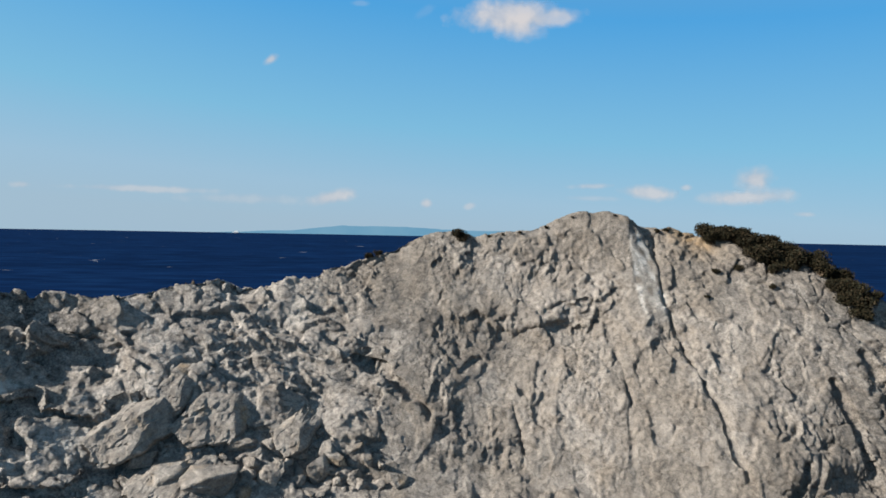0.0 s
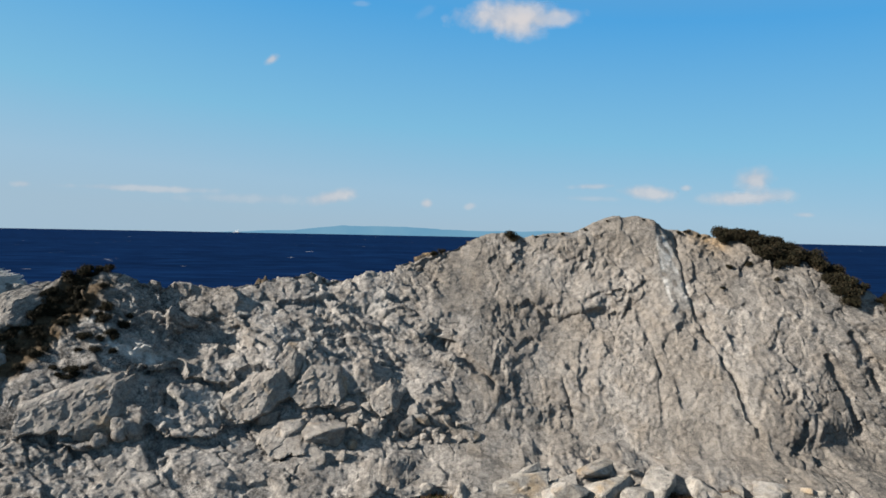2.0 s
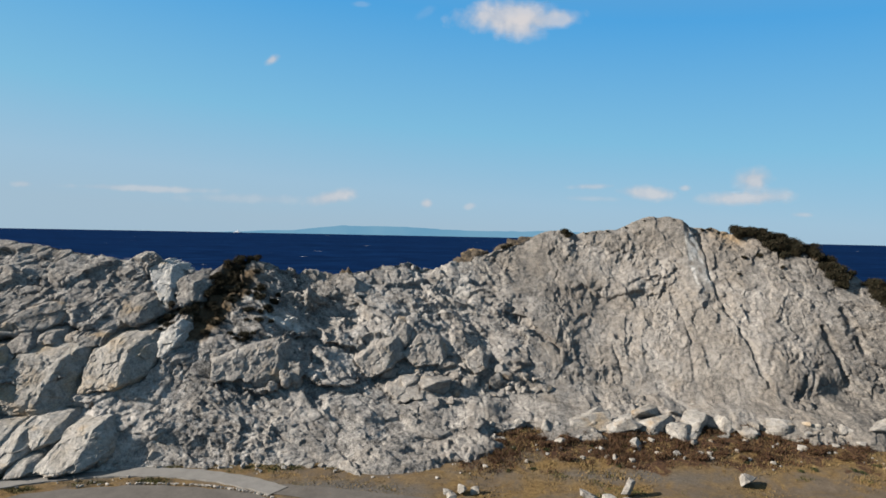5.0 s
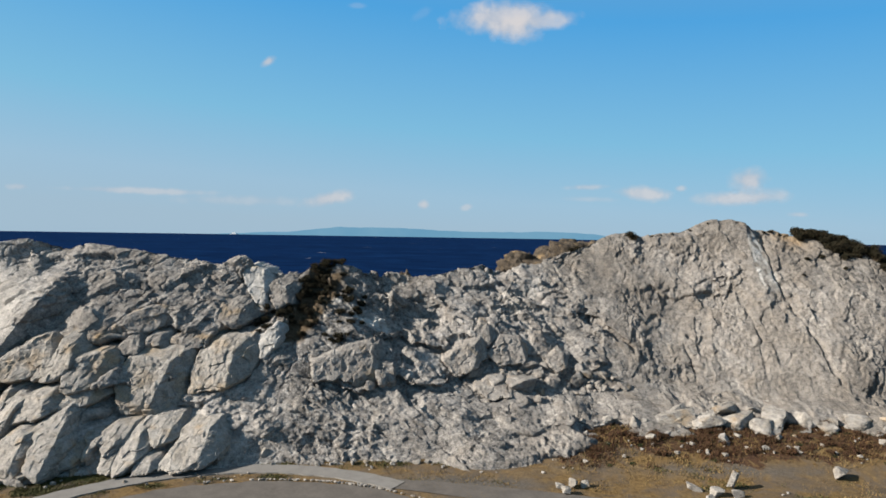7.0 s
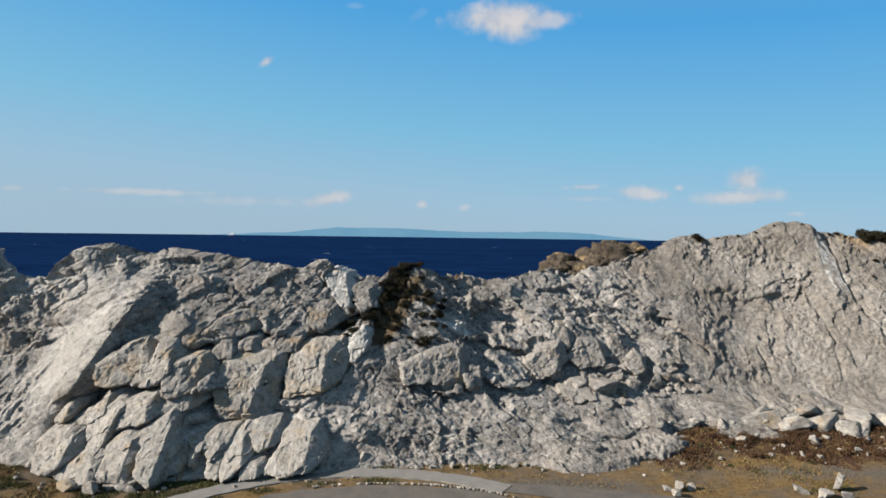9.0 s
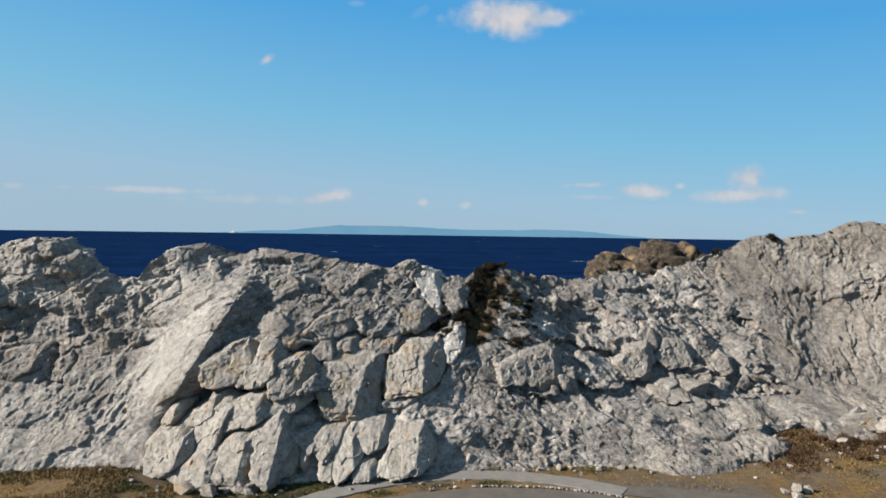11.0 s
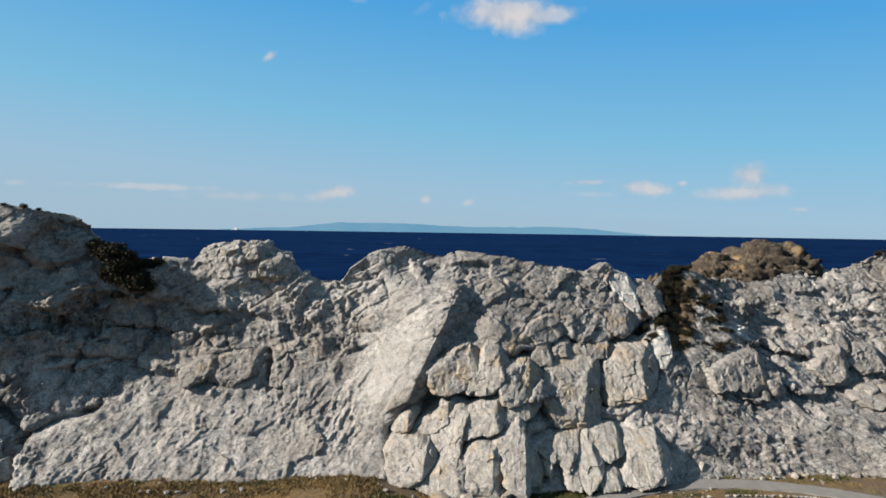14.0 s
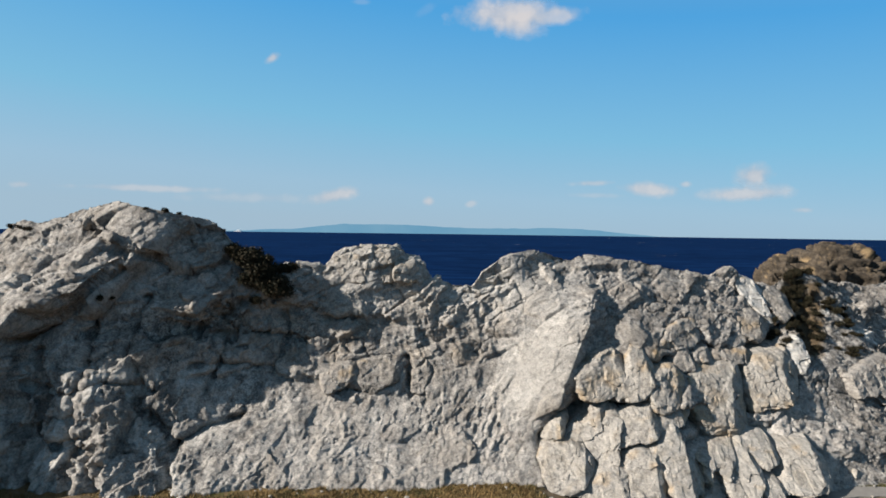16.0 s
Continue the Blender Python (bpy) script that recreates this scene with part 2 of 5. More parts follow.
def ground_material():
    m, t, b = nodes_of("dry_ground")
    p = position(t)
    big = noise_node(t, p, 0.16, 6, 0.62, 0.6)
    mid = noise_node(t, p, 0.9, 8, 0.7, 0.3)
    fine = noise_node(t, p, 6.0, 8, 0.7)
    a = t.nodes.new("ShaderNodeAttribute")
    a.attribute_name = "cover"
    s = t.nodes.new("ShaderNodeSeparateColor")
    link(t, a.outputs["Color"], s.inputs[0])
    patch = noise_node(t, p, 0.45, 7, 0.68, 1.0)
    clump = noise_node(t, p, 2.4, 6, 0.7, 0.8)
    earth = ramp(t, mid, (0.3, (0.066, 0.048, 0.031)), (0.7, (0.115, 0.086, 0.058)))
    straw = ramp(t, clump, (0.32, (0.058, 0.034, 0.014)), (0.5, (0.128, 0.080, 0.031)), (0.72, (0.17, 0.115, 0.050)))
    rust = ramp(t, clump, (0.32, (0.0136, 0.0085, 0.00595)), (0.47, (0.0425, 0.0204, 0.0119)), (0.58, (0.07225, 0.03825, 0.0187)), (0.72, (0.1105, 0.07225, 0.034)))
    tint = noise_node(t, p, 0.9, 6, 0.7, 1.2)
    rust = mixed(t, ramp(t, tint, (0.53, (0, 0, 0)), (0.60, (0.85, 0.85, 0.85))), rust, ramp(t, clump, (0.35, (0.06, 0.038, 0.014)), (0.65, (0.15, 0.10, 0.042))))
    rust = mixed(t, ramp(t, tint, (0.36, (0.8, 0.8, 0.8)), (0.43, (0, 0, 0))), rust, (0.030, 0.030, 0.012))
    grit = ramp(t, fine, (0.3, (0.0646, 0.05712, 0.04828)), (0.7, (0.102, 0.09112, 0.0782)))
    grass = ramp(t, clump, (0.35, (0.0176, 0.0208, 0.0072)), (0.65, (0.056, 0.0544, 0.0176)))
    c = mixed(t, ramp(t, value(t, "ADD", value(t, "MULTIPLY", big, 0.5), value(t, "MULTIPLY", patch, 0.5)), (0.44, (0, 0, 0)), (0.53, (1, 1, 1))), earth, straw)
    c = mixed(t, s.outputs[1], c, grit)
    c = mixed(t, ramp(t, value(t, "ADD", s.outputs[0], value(t, "MULTIPLY", value(t, "SUBTRACT", patch, 0.5), 1.6)), (0.35, (0, 0, 0)), (0.6, (1, 1, 1))), c, rust)
    c = mixed(t, ramp(t, value(t, "ADD", s.outputs[2], value(t, "MULTIPLY", value(t, "SUBTRACT", clump, 0.5), 1.6)), (0.45, (0, 0, 0)), (0.75, (1, 1, 1))), c, grass)
    c = mixed(t, 0.8, c, ramp(t, fine, (0.3, (0.62, 0.62, 0.62)), (0.55, (1, 1, 1)), (0.75, (1.2, 1.2, 1.2))), "MULTIPLY")
    link(t, c, b.inputs["Base Color"])
    b.inputs["Roughness"].default_value = 0.95
    b.inputs["Specular IOR Level"].default_value = 0.15
    bump(t, b, value(t, "ADD", mid, value(t, "MULTIPLY", fine, 0.5)), 0.6, 0.12)
    return m


def sea_material():
    m, t, b = nodes_of("sea_water")
    p = position(t)
    stretch = t.nodes.new("ShaderNodeMapping")
    stretch.inputs["Scale"].default_value = (0.35, 1.0, 1.0)
    link(t, p, stretch.inputs["Vector"])
    v = stretch.outputs[0]
    swell = noise_node(t, v, 0.006, 6, 0.6)
    chop = noise_node(t, v, 0.09, 8, 0.65)
    caps = noise_node(t, v, 0.055, 9, 0.62)
    c = ramp(t, swell, (0.3, (0.0014, 0.0088, 0.034)), (0.7, (0.0024, 0.0136, 0.051)))
    c = mixed(t, 0.9, c, ramp(t, chop, (0.33, (0.35, 0.40, 0.45)), (0.53, (0.95, 0.95, 0.95)), (0.72, (2.1, 1.8, 1.55))), "MULTIPLY")
    foam = ramp(t, caps, (0.69, (0, 0, 0)), (0.73, (1, 1, 1)))
    c = mixed(t, foam, c, (0.5, 0.52, 0.54))
    dif, gl, mx = t.nodes.new("ShaderNodeBsdfDiffuse"), t.nodes.new("ShaderNodeBsdfGlossy"), t.nodes.new("ShaderNodeMixShader")
    link(t, c, dif.inputs[0])
    gl.inputs["Roughness"].default_value = 0.4
    gl.inputs["Color"].default_value = (0.5, 0.7, 0.9, 1)
    mx.inputs[0].default_value = 0.012
    link(t, dif.outputs[0], mx.inputs[1])
    link(t, gl.outputs[0], mx.inputs[2])
    link(t, mx.outputs[0], t.nodes["Material Output"].inputs[0])
    bm = bump(t, b, chop, 0.7, 2.0)
    link(t, bm.outputs[0], gl.inputs["Normal"])
    return m


# number fields -----------------------------------------------------------------


def hashed(i, j, k, seed):
    """Random numbers in 0..1 from whole-number cells."""
    n = (i.astype(np.int64) * 374761393 + j.astype(np.int64) * 668265263 + k.astype(np.int64) * 2147483647 + seed * 974634777) & 0xFFFFFFFF
    n = ((n ^ (n >> 13)) * 1274126177) & 0xFFFFFFFF
    n = ((n ^ (n >> 16)) * 2246822519) & 0xFFFFFFFF
    return ((n ^ (n >> 15)) & 0xFFFFFF).astype(np.float32) / 16777216.0


def vnoise(p, size, seed=0):
    """Smooth noise in -1..1 with cells of that size."""
    q = p / size
    c = np.floor(q).astype(np.int64)
    w = (q - c).astype(np.float32)
    w = w * w * w * (w * (w * 6 - 15) + 10)
    out = np.zeros(len(p), np.float32)
    for dx in (0, 1):
        for dy in (0, 1):
            for dz in (0, 1):
                k = (w[:, 0] if dx else 1 - w[:, 0]) * (w[:, 1] if dy else 1 - w[:, 1]) * (w[:, 2] if dz else 1 - w[:, 2])
                out += k * hashed(c[:, 0] + dx, c[:, 1] + dy, c[:, 2] + dz, seed)
    return out * 2 - 1


def fractal(p, size, octaves=4, gain=0.5, seed=0):
    out, a, total = np.zeros(len(p), np.float32), 1.0, 0.0
    for o in range(octaves):
        out += a * vnoise(p, size / 2 ** o, seed + o)
        total += a
        a *= gain
    return out / total


def ridged(p, size, octaves=5, gain=0.55, seed=0):
    """Eroded rock: sharp crests between worn hollows, about -1..1."""
    out, a, total = np.zeros(len(p), np.float32), 1.0, 0.0
    for o in range(octaves):
        out += a * (1 - 2.6 * np.abs(vnoise(p, size / 2 ** o, seed + o)))
        total += a
        a *= gain
    return out / total


def broken(p, size, seed=0, soft=0.10, plain_p=None):
    """Broken rock: every cell is a tilted face of its own, with worn edges; the cells follow p, their faces plain_p. Gives the height (about -1..1) and the distance to the next cell's edge."""
    q = (p / size).astype(np.float32)
    g = q if plain_p is None else (plain_p / size).astype(np.float32)
    c = np.floor(q).astype(np.int64)
    best, second = np.full(len(p), 9.0, np.float32), np.full(len(p), 9.0, np.float32)
    height, other = np.zeros(len(p), np.float32), np.zeros(len(p), np.float32)
    for dx in (-1, 0, 1):
        for dy in (-1, 0, 1):
            for dz in (-1, 0, 1):
                i, j, k = c[:, 0] + dx, c[:, 1] + dy, c[:, 2] + dz
                d = [q[:, a] - n - 0.1 - 0.8 * hashed(i, j, k, seed + a) for a, n in enumerate((i, j, k))]
                r = d[0] * d[0] + d[1] * d[1] + d[2] * d[2]
                h = (hashed(i, j, k, seed + 7) * 2 - 1) * 0.36
                for a in range(3):
                    h = h + (d[a] + g[:, a] - q[:, a]) * (hashed(i, j, k, seed + 11 + a) * 2 - 1) * 1.3
                near = r < best
                next_best = ~near & (r < second)
                other = np.where(near, height, np.where(next_best, h, other))
                second = np.where(near, best, np.where(next_best, r, second))
                height = np.where(near, h, height)
                best = np.where(near, r, best)
    edge = np.sqrt(second) - np.sqrt(best)
    w = 0.5 + 0.5 * np.clip(edge / soft, 0, 1)
    return w * height + (1 - w) * other, edge


def smooth(a, b, x):
    u = np.clip((x - a) / (b - a), 0, 1)
    return u * u * (3 - 2 * u)


def near_line(x, z, pts):
    """Distance from (x, z) to a line of points, and the side: positive to the right of its direction."""
    best, side = np.full(x.shape, 1e9), np.zeros(x.shape)
    for (x0, z0), (x1, z1) in zip(pts, pts[1:]):
        ux, uz = x1 - x0, z1 - z0
        s = np.clip(((x - x0) * ux + (z - z0) * uz) / (ux * ux + uz * uz), 0, 1)
        dx, dz = x - x0 - s * ux, z - z0 - s * uz
        d = np.hypot(dx, dz)
        side = np.where(d < best, np.sign(dx * uz - dz * ux), side)
        best = np.minimum(best, d)
    return best, side


# meshes ------------------------------------------------------------------------


def sheet(name, P, material, colours=None, smooth_shade=True):
    """A grid of points (rows, columns, 3) as one mesh object."""
    r, c = P.shape[:2]
    me = bpy.data.meshes.new(name)
    n = np.arange(r * c, dtype=np.int32).reshape(r, c)
    f = np.stack([n[:-1, :-1], n[:-1, 1:], n[1:, 1:], n[1:, :-1]], -1).reshape(-1, 4)
    me.vertices.add(r * c)
    me.vertices.foreach_set("co", np.ascontiguousarray(P, np.float32).ravel())
    me.loops.add(f.size)
    me.loops.foreach_set("vertex_index", f.ravel())
    me.polygons.add(len(f))
    me.polygons.foreach_set("loop_start", np.arange(0, f.size, 4, dtype=np.int32))
    me.polygons.foreach_set("use_smooth", np.full(len(f), smooth_shade))
    me.update(calc_edges=True)
    if colours is not None:
        key, C = colours
        a = me.color_attributes.new(key, "FLOAT_COLOR", "POINT")
        a.data.foreach_set("color", np.ascontiguousarray(C, np.float32).ravel())
    me.materials.append(material)
    return new(name, me)


def part(name, bm, material, parent=None, label=""):
    me = bpy.data.meshes.new(name)
    bm.to_mesh(me)
    bm.free()
    me.materials.append(material)
    ob = new(name, me)
    if parent:
        ob.parent = parent
    return tagged(ob, label)


def raw(name, verts, faces, material, parent=None, shade=False):
    me = bpy.data.meshes.new(name)
    me.from_pydata([tuple(v) for v in verts], [], faces)
    me.polygons.foreach_set("use_smooth", np.full(len(me.polygons), shade))
    me.materials.append(material)
    ob = new(name, me)
    if parent:
        ob.parent = parent
    return ob


def empty(name, m):
    ob = new(name)
    ob.matrix_basis = m
    return ob

# the ridge of rock -----------------------------------------------------------------
# stations along the ridge (x) and how far back (y) its face lies at five heights
AT = [-125, -112, -97, -92, -84, -77, -70, -63, -57, -52, -46, -39, -32, -25, -17, -10, -2, 5, 14, 20, 26, 36, 50]
BACK_1 = [29, 26, 21.4, 22.2, 22.8, 23.5, 24.2, 24.8, 23.9, 22.9, 24.6, 25.6, 27.3, 28.3, 29.3, 32.0, 34.2, 34.9, 34.3, 33.6, 34, 34, 34]
BACK_4 = [31, 27.5, 22.8, 24.0, 25.9, 26.6, 27.6, 27.8, 26.5, 25.6, 28.2, 29.2, 31.2, 33.3, 36.3, 38.0, 39.4, 40.8, 38.2, 36.3, 37.5, 37, 37]
BACK_8 = [32, 29, 23.9, 25.6, 28.6, 30.2, 30.3, 30.8, 29.0, 28.6, 31.3, 32.4, 34.0, 37.6, 39.6, 42.0, 43.0, 44.5, 41.8, 39.6, 39.6, 39, 39]
BACK_12 = [33, 31, 26.4, 26.6, 29.8, 31.8, 32.2, 33.0, 31.4, 32.0, 34.0, 36.2, 38, 41.0, 43.5, 45.2, 46.5, 47.2, 45.3, 43.0, 41.8, 41, 41]
BACK_TOP = [33, 33, 31.8, 29.5, 31.2, 34.0, 34.0, 34.0, 36.2, 36.5, 37.5, 38.5, 41, 43.5, 46.8, 49.3, 51, 50.5, 50.7, 50, 48, 44, 44]
# the skyline: x, z
SKYLINE_WEST = [
    (-125, 7.5), (-112, 13.5), (-106, 17.9), (-104, 19.42), (-102.3, 19.23), (-100, 19.83), (-97.2, 20.63), (-94.6, 21.24),
    (-91.5, 20.55), (-88, 19.85), (-86.5, 19.15), (-85, 16.94), (-82, 15.93), (-80.3, 16.23), (-78.2, 15.81), (-77.6, 17.01),
    (-75.6, 17.71), (-73, 17.86), (-71.5, 17.51), (-71, 16.61), (-69.6, 16.31), (-69.2, 15.01), (-67, 14.41), (-65.4, 14.41),
    (-64.9, 15.51), (-62.8, 16.81), (-60.3, 17.5), (-58.6, 17.19), (-56.5, 16.59), (-55.2, 17.04), (-52.6, 16.79), (-49, 16.33),
    (-46, 15.78), (-42.5, 15.47), (-40.5, 16.17), (-39.7, 15.07), (-37.8, 14.36), (-35.6, 14.26), (-34.2, 15.05), (-32, 15.45),
]
SKYLINE_EAST = [
    (-30.4, 14.94), (-28, 14.33), (-24.2, 13.92), (-21, 14.31), (-18.2, 14.9), (-16.2, 15.39), (-14.8, 14.69), (-12.7, 14.58),
    (-11.9, 15.38), (-11.1, 14.87), (-9.2, 15.77), (-6.8, 16.76), (-4.2, 17.36), (-1.9, 18.45), (-0.3, 18.96), (1.6, 18.96),
    (2.5, 18.46), (4.7, 18.86), (7, 19.16), (8.6, 19.86), (10.6, 20.56), (12.9, 20.71), (14.4, 20.26), (15.6, 19.46),
    (18, 19.46), (19.8, 18.96), (24, 18.78), (27, 17.39), (30, 15.4), (35, 12.41), (42, 7.82), (50, 4.82),
]
SKYLINE = SKYLINE_WEST + SKYLINE_EAST

# cracks in the face: width, depth, line of (x, z)
CRACKS_BLOCKS = [
    (0.55, 1.5, [(-60.3, 2.9), (-58.7, 4.1), (-57.0, 5.2), (-54.7, 5.7), (-52.5, 6.1), (-51.1, 5.7)]),
    (0.40, 1.1, [(-54.9, 3.2), (-53.1, 3.4), (-51.9, 4.2), (-50.2, 4.7)]),
    (0.32, 1.0, [(-52.2, 8.1), (-50.4, 8.4), (-48.5, 8.7), (-47.6, 9.3), (-45.6, 9.4), (-42.6, 8.7), (-41.5, 9.1), (-39.4, 9.8), (-37.7, 10.4), (-35.3, 11.6)]),
    (0.38, 1.4, [(-42.3, 8.4), (-42.9, 6.8), (-42.8, 5.0)]),
    (0.30, 0.9, [(-42.5, 4.8), (-40.6, 5.1), (-38.4, 6.0), (-37.0, 8.0)]),
    (0.30, 0.9, [(-54.6, 3.1), (-55.0, 1.1), (-55.1, -0.8)]),
    (0.45, 0.9, [(-49.2, 3.0), (-46.6, 3.2), (-43.4, 3.0), (-41.5, 3.4)]),
]
CRACKS_WEST = [
    (0.22, 0.6, [(-96.4, 18.9), (-92.5, 17.1), (-89.5, 16.0), (-88.6, 15.8)]),
    (0.40, 0.9, [(-92.9, 15.8), (-95.8, 12.8), (-98.0, 11.2), (-99.7, 10.5)]),
    (0.25, 0.6, [(-87.8, 8.2), (-84.3, 8.1), (-81.8, 7.6)]),
    (0.40, 1.0, [(-88.1, 2.7), (-87.0, 3.3), (-85.6, 3.8), (-83.7, 4.2)]),
    (0.30, 0.9, [(-88.0, 2.8), (-87.5, 0.5)]),
    (0.45, 0.9, [(-91.6, 6.5), (-89.4, 4.4), (-88.0, 3.0)]),
    (0.30, 0.7, [(-88.1, 10.5), (-85.5, 12.1), (-84.4, 13.0)]),
    (0.40, 0.8, [(-71.0, 8.3), (-70.6, 6.2)]),
    (0.40, 0.9, [(-95.9, 3.0), (-93.5, 2.9), (-92.0, 0.1)]),
]
CRACKS_BOSS = [
    (0.35, 0.9, [(-98.6, 9.5), (-97.4, 6.0), (-97.8, 2.0), (-97.2, 0.0)]),
    (0.28, 0.7, [(-95.2, 12.6), (-94.6, 8.8), (-95.0, 5.0), (-94.2, 1.0)]),
    (0.30, 0.8, [(-91.6, 13.5), (-92.0, 10.0), (-90.8, 6.4), (-91.2, 3.2)]),
    (0.24, 0.6, [(-99.0, 7.2), (-95.8, 6.6), (-93.0, 7.4), (-90.0, 6.6)]),
    (0.26, 0.6, [(-98.8, 4.2), (-96.0, 3.4), (-93.4, 4.0)]),
    (0.24, 0.6, [(-89.6, 11.6), (-86.4, 10.2), (-83.0, 10.4), (-79.5, 9.6)]),
    (0.22, 0.6, [(-86.2, 12.6), (-85.8, 9.0), (-86.6, 6.2)]),
    (0.22, 0.5, [(-81.4, 12.0), (-81.0, 9.6), (-81.8, 7.8)]),
]
CRACKS_EAST = [
    (0.18, 0.34, [(16.4, 18.6), (16.3, 16.0), (16.2, 14.0), (16.5, 12.1), (17.8, 7.9), (18.7, 4.2)]),
    (0.16, 0.16, [(12.4, 10.5), (12.7, 8.0), (12.3, 4.5)]),
    (0.28, 0.45, [(27.8, 11.3), (28.8, 7.6)]),
    (0.24, 0.4, [(25.4, 9.7), (26.6, 4.6)]),
    (0.22, 0.4, [(22.4, 5.3), (21.0, 3.3)]),
    (0.22, 0.5, [(-5.9, 10.0), (-4.0, 9.5), (-2.7, 8.1), (-0.6, 6.7)]),
    (0.25, 0.5, [(5.1, 6.6), (5.7, 4.5)]),
    (0.80, 0.3, [(-34.0, 13.5), (-34.0, 12.0), (-35.2, 9.2)]),
]
# overhangs: how far the rock steps back below the line, how far down that reaches
OVERHANGS = [
    (0.9, 2.4, [(-30.5, 4.9), (-26.4, 4.8), (-23.3, 4.8), (-20.0, 4.9)]),
    (0.7, 2.2, [(-28.5, 8.6), (-24.7, 8.3), (-20.9, 7.9), (-16.8, 7.5)]),
    (0.4, 1.5, [(-15.6, 6.9), (-12.6, 6.4), (-9.0, 5.7)]),
    (2.2, 2.8, [(-50.0, 6.0), (-47.0, 6.0), (-43.2, 5.4)]),
    (0.25, 1.0, [(7.3, 13.2), (10.0, 14.2), (13.4, 15.5)]),
    (0.35, 0.9, [(1.2, 9.2), (3.9, 10.2)]),
    (0.22, 1.2, [(1.5, 12.7), (6.0, 12.1), (11.0, 12.5)]),
    (0.30, 1.0, [(4.8, 6.0), (6.4, 4.7)]),
    (0.6, 2.4, [(-84.0, 13.4), (-80.0, 12.4), (-75.7, 12.2), (-71.6, 12.0)]),
    (0.5, 1.2, [(-87.8, 7.9), (-84.3, 7.7), (-79.0, 6.9), (-72.0, 7.6)]),
]


# blocks that stand out of the face: how far, how the front leans to the west and up, corners (x, z)
BLOCKS_LEDGE = [
    (0.7, -0.25, 0.0, [(-56.9, 6.1), (-57.4, 7.6), (-56.0, 8.9), (-54.3, 9.5), (-52.9, 8.8), (-53.0, 7.8), (-53.9, 6.9), (-55.0, 6.1)]),
    (0.7, 0.35, 0.0, [(-54.3, 6.2), (-52.8, 8.0), (-52.5, 9.8), (-51.7, 9.4), (-51.1, 8.1), (-51.8, 6.9), (-52.8, 6.2)]),
    (1.1, 0.1, 0.0, [(-51.7, 6.8), (-50.9, 7.8), (-49.5, 8.0), (-48.5, 7.3), (-48.7, 6.7), (-50.0, 5.7), (-51.1, 5.5)]),
    (0.95, 0.16, 0.05, [(-47.9, 6.9), (-47.3, 8.1), (-43.1, 8.2), (-42.9, 6.9), (-43.5, 3.8), (-45.1, 3.1), (-47.1, 3.4), (-48.0, 5.5)]),
    (0.8, 0.25, 0.05, [(-42.3, 7.7), (-40.8, 8.5), (-38.2, 9.1), (-37.3, 7.6), (-38.1, 6.1), (-39.8, 5.2), (-42.4, 4.8), (-42.5, 6.1)]),
]
BLOCKS_BAND = [
    (0.6, 0.2, 0.1, [(-37.5, 13.4), (-36.4, 13.9), (-35.0, 13.4), (-35.4, 11.9), (-36.7, 11.3), (-37.7, 12.6)]),
    (0.5, -0.1, 0, [(-50.1, 9.5), (-48.8, 10.8), (-47.2, 11.6), (-45.4, 11.3), (-46.0, 10.0), (-47.1, 9.4)]),
    (0.5, 0.3, 0, [(-49.0, 8.0), (-48.2, 9.0), (-46.9, 9.4), (-46.6, 8.7), (-47.7, 7.7)]),
    (0.5, 0.1, 0, [(-46.6, 9.3), (-45.3, 9.2), (-45.2, 8.3), (-46.7, 8.4)]),
    (0.5, 0.1, 0, [(-44.3, 8.7), (-41.7, 9.0), (-42.1, 8.3), (-43.6, 8.2)]),
    (0.6, 0.2, 0, [(-41.5, 11.9), (-39.8, 12.1), (-38.4, 10.7), (-40.2, 9.8), (-41.4, 10.5)]),
]
BLOCKS_WHITE = [
    (0.5, 0.3, 0.1, [(-40.4, 14.5), (-39.4, 14.9), (-38.5, 14.5), (-37.7, 13.5), (-38.1, 12.6), (-38.0, 11.3), (-38.7, 11.9), (-39.8, 13.6)]),
    (0.6, 0.3, 0.1, [(-37.5, 8.9), (-36.3, 9.8), (-35.8, 9.6), (-36.4, 8.2), (-37.0, 7.5)]),
]
BLOCKS_FOOT = [
    (0.8, 0.3, 0, [(-55.2, 3.7), (-54.5, 4.8), (-52.3, 5.4), (-51.6, 5.7), (-51.2, 4.5), (-52.8, 3.7), (-54.7, 3.2)]),
    (0.6, 0.1, 0, [(-51.2, 4.3), (-51.1, 5.2), (-49.7, 5.4), (-48.6, 5.1), (-50.1, 4.4)]),
    (0.8, 0.35, 0, [(-57.1, 3.1), (-54.8, 5.2), (-54.5, 4.8), (-55.2, 3.4), (-55.3, 2.5), (-56.6, 1.8)]),
    (1.0, 0.25, 0, [(-54.8, 0.1), (-54.5, 2.2), (-53.6, 2.8), (-52.2, 2.8), (-51.8, 2.3), (-52.4, 0.2)]),
    (1.45, 0.3, 0, [(-52.1, 3.0), (-50.3, 4.3), (-50.3, 2.5), (-49.7, 1.8), (-50.5, 0.1), (-51.5, 0.7), (-51.8, 2.3)]),
    (-0.2, -0.35, 0, [(-50.2, 2.0), (-48.7, 2.1), (-48.5, 1.2), (-49.0, 0.4), (-50.2, 0.3)]),
]
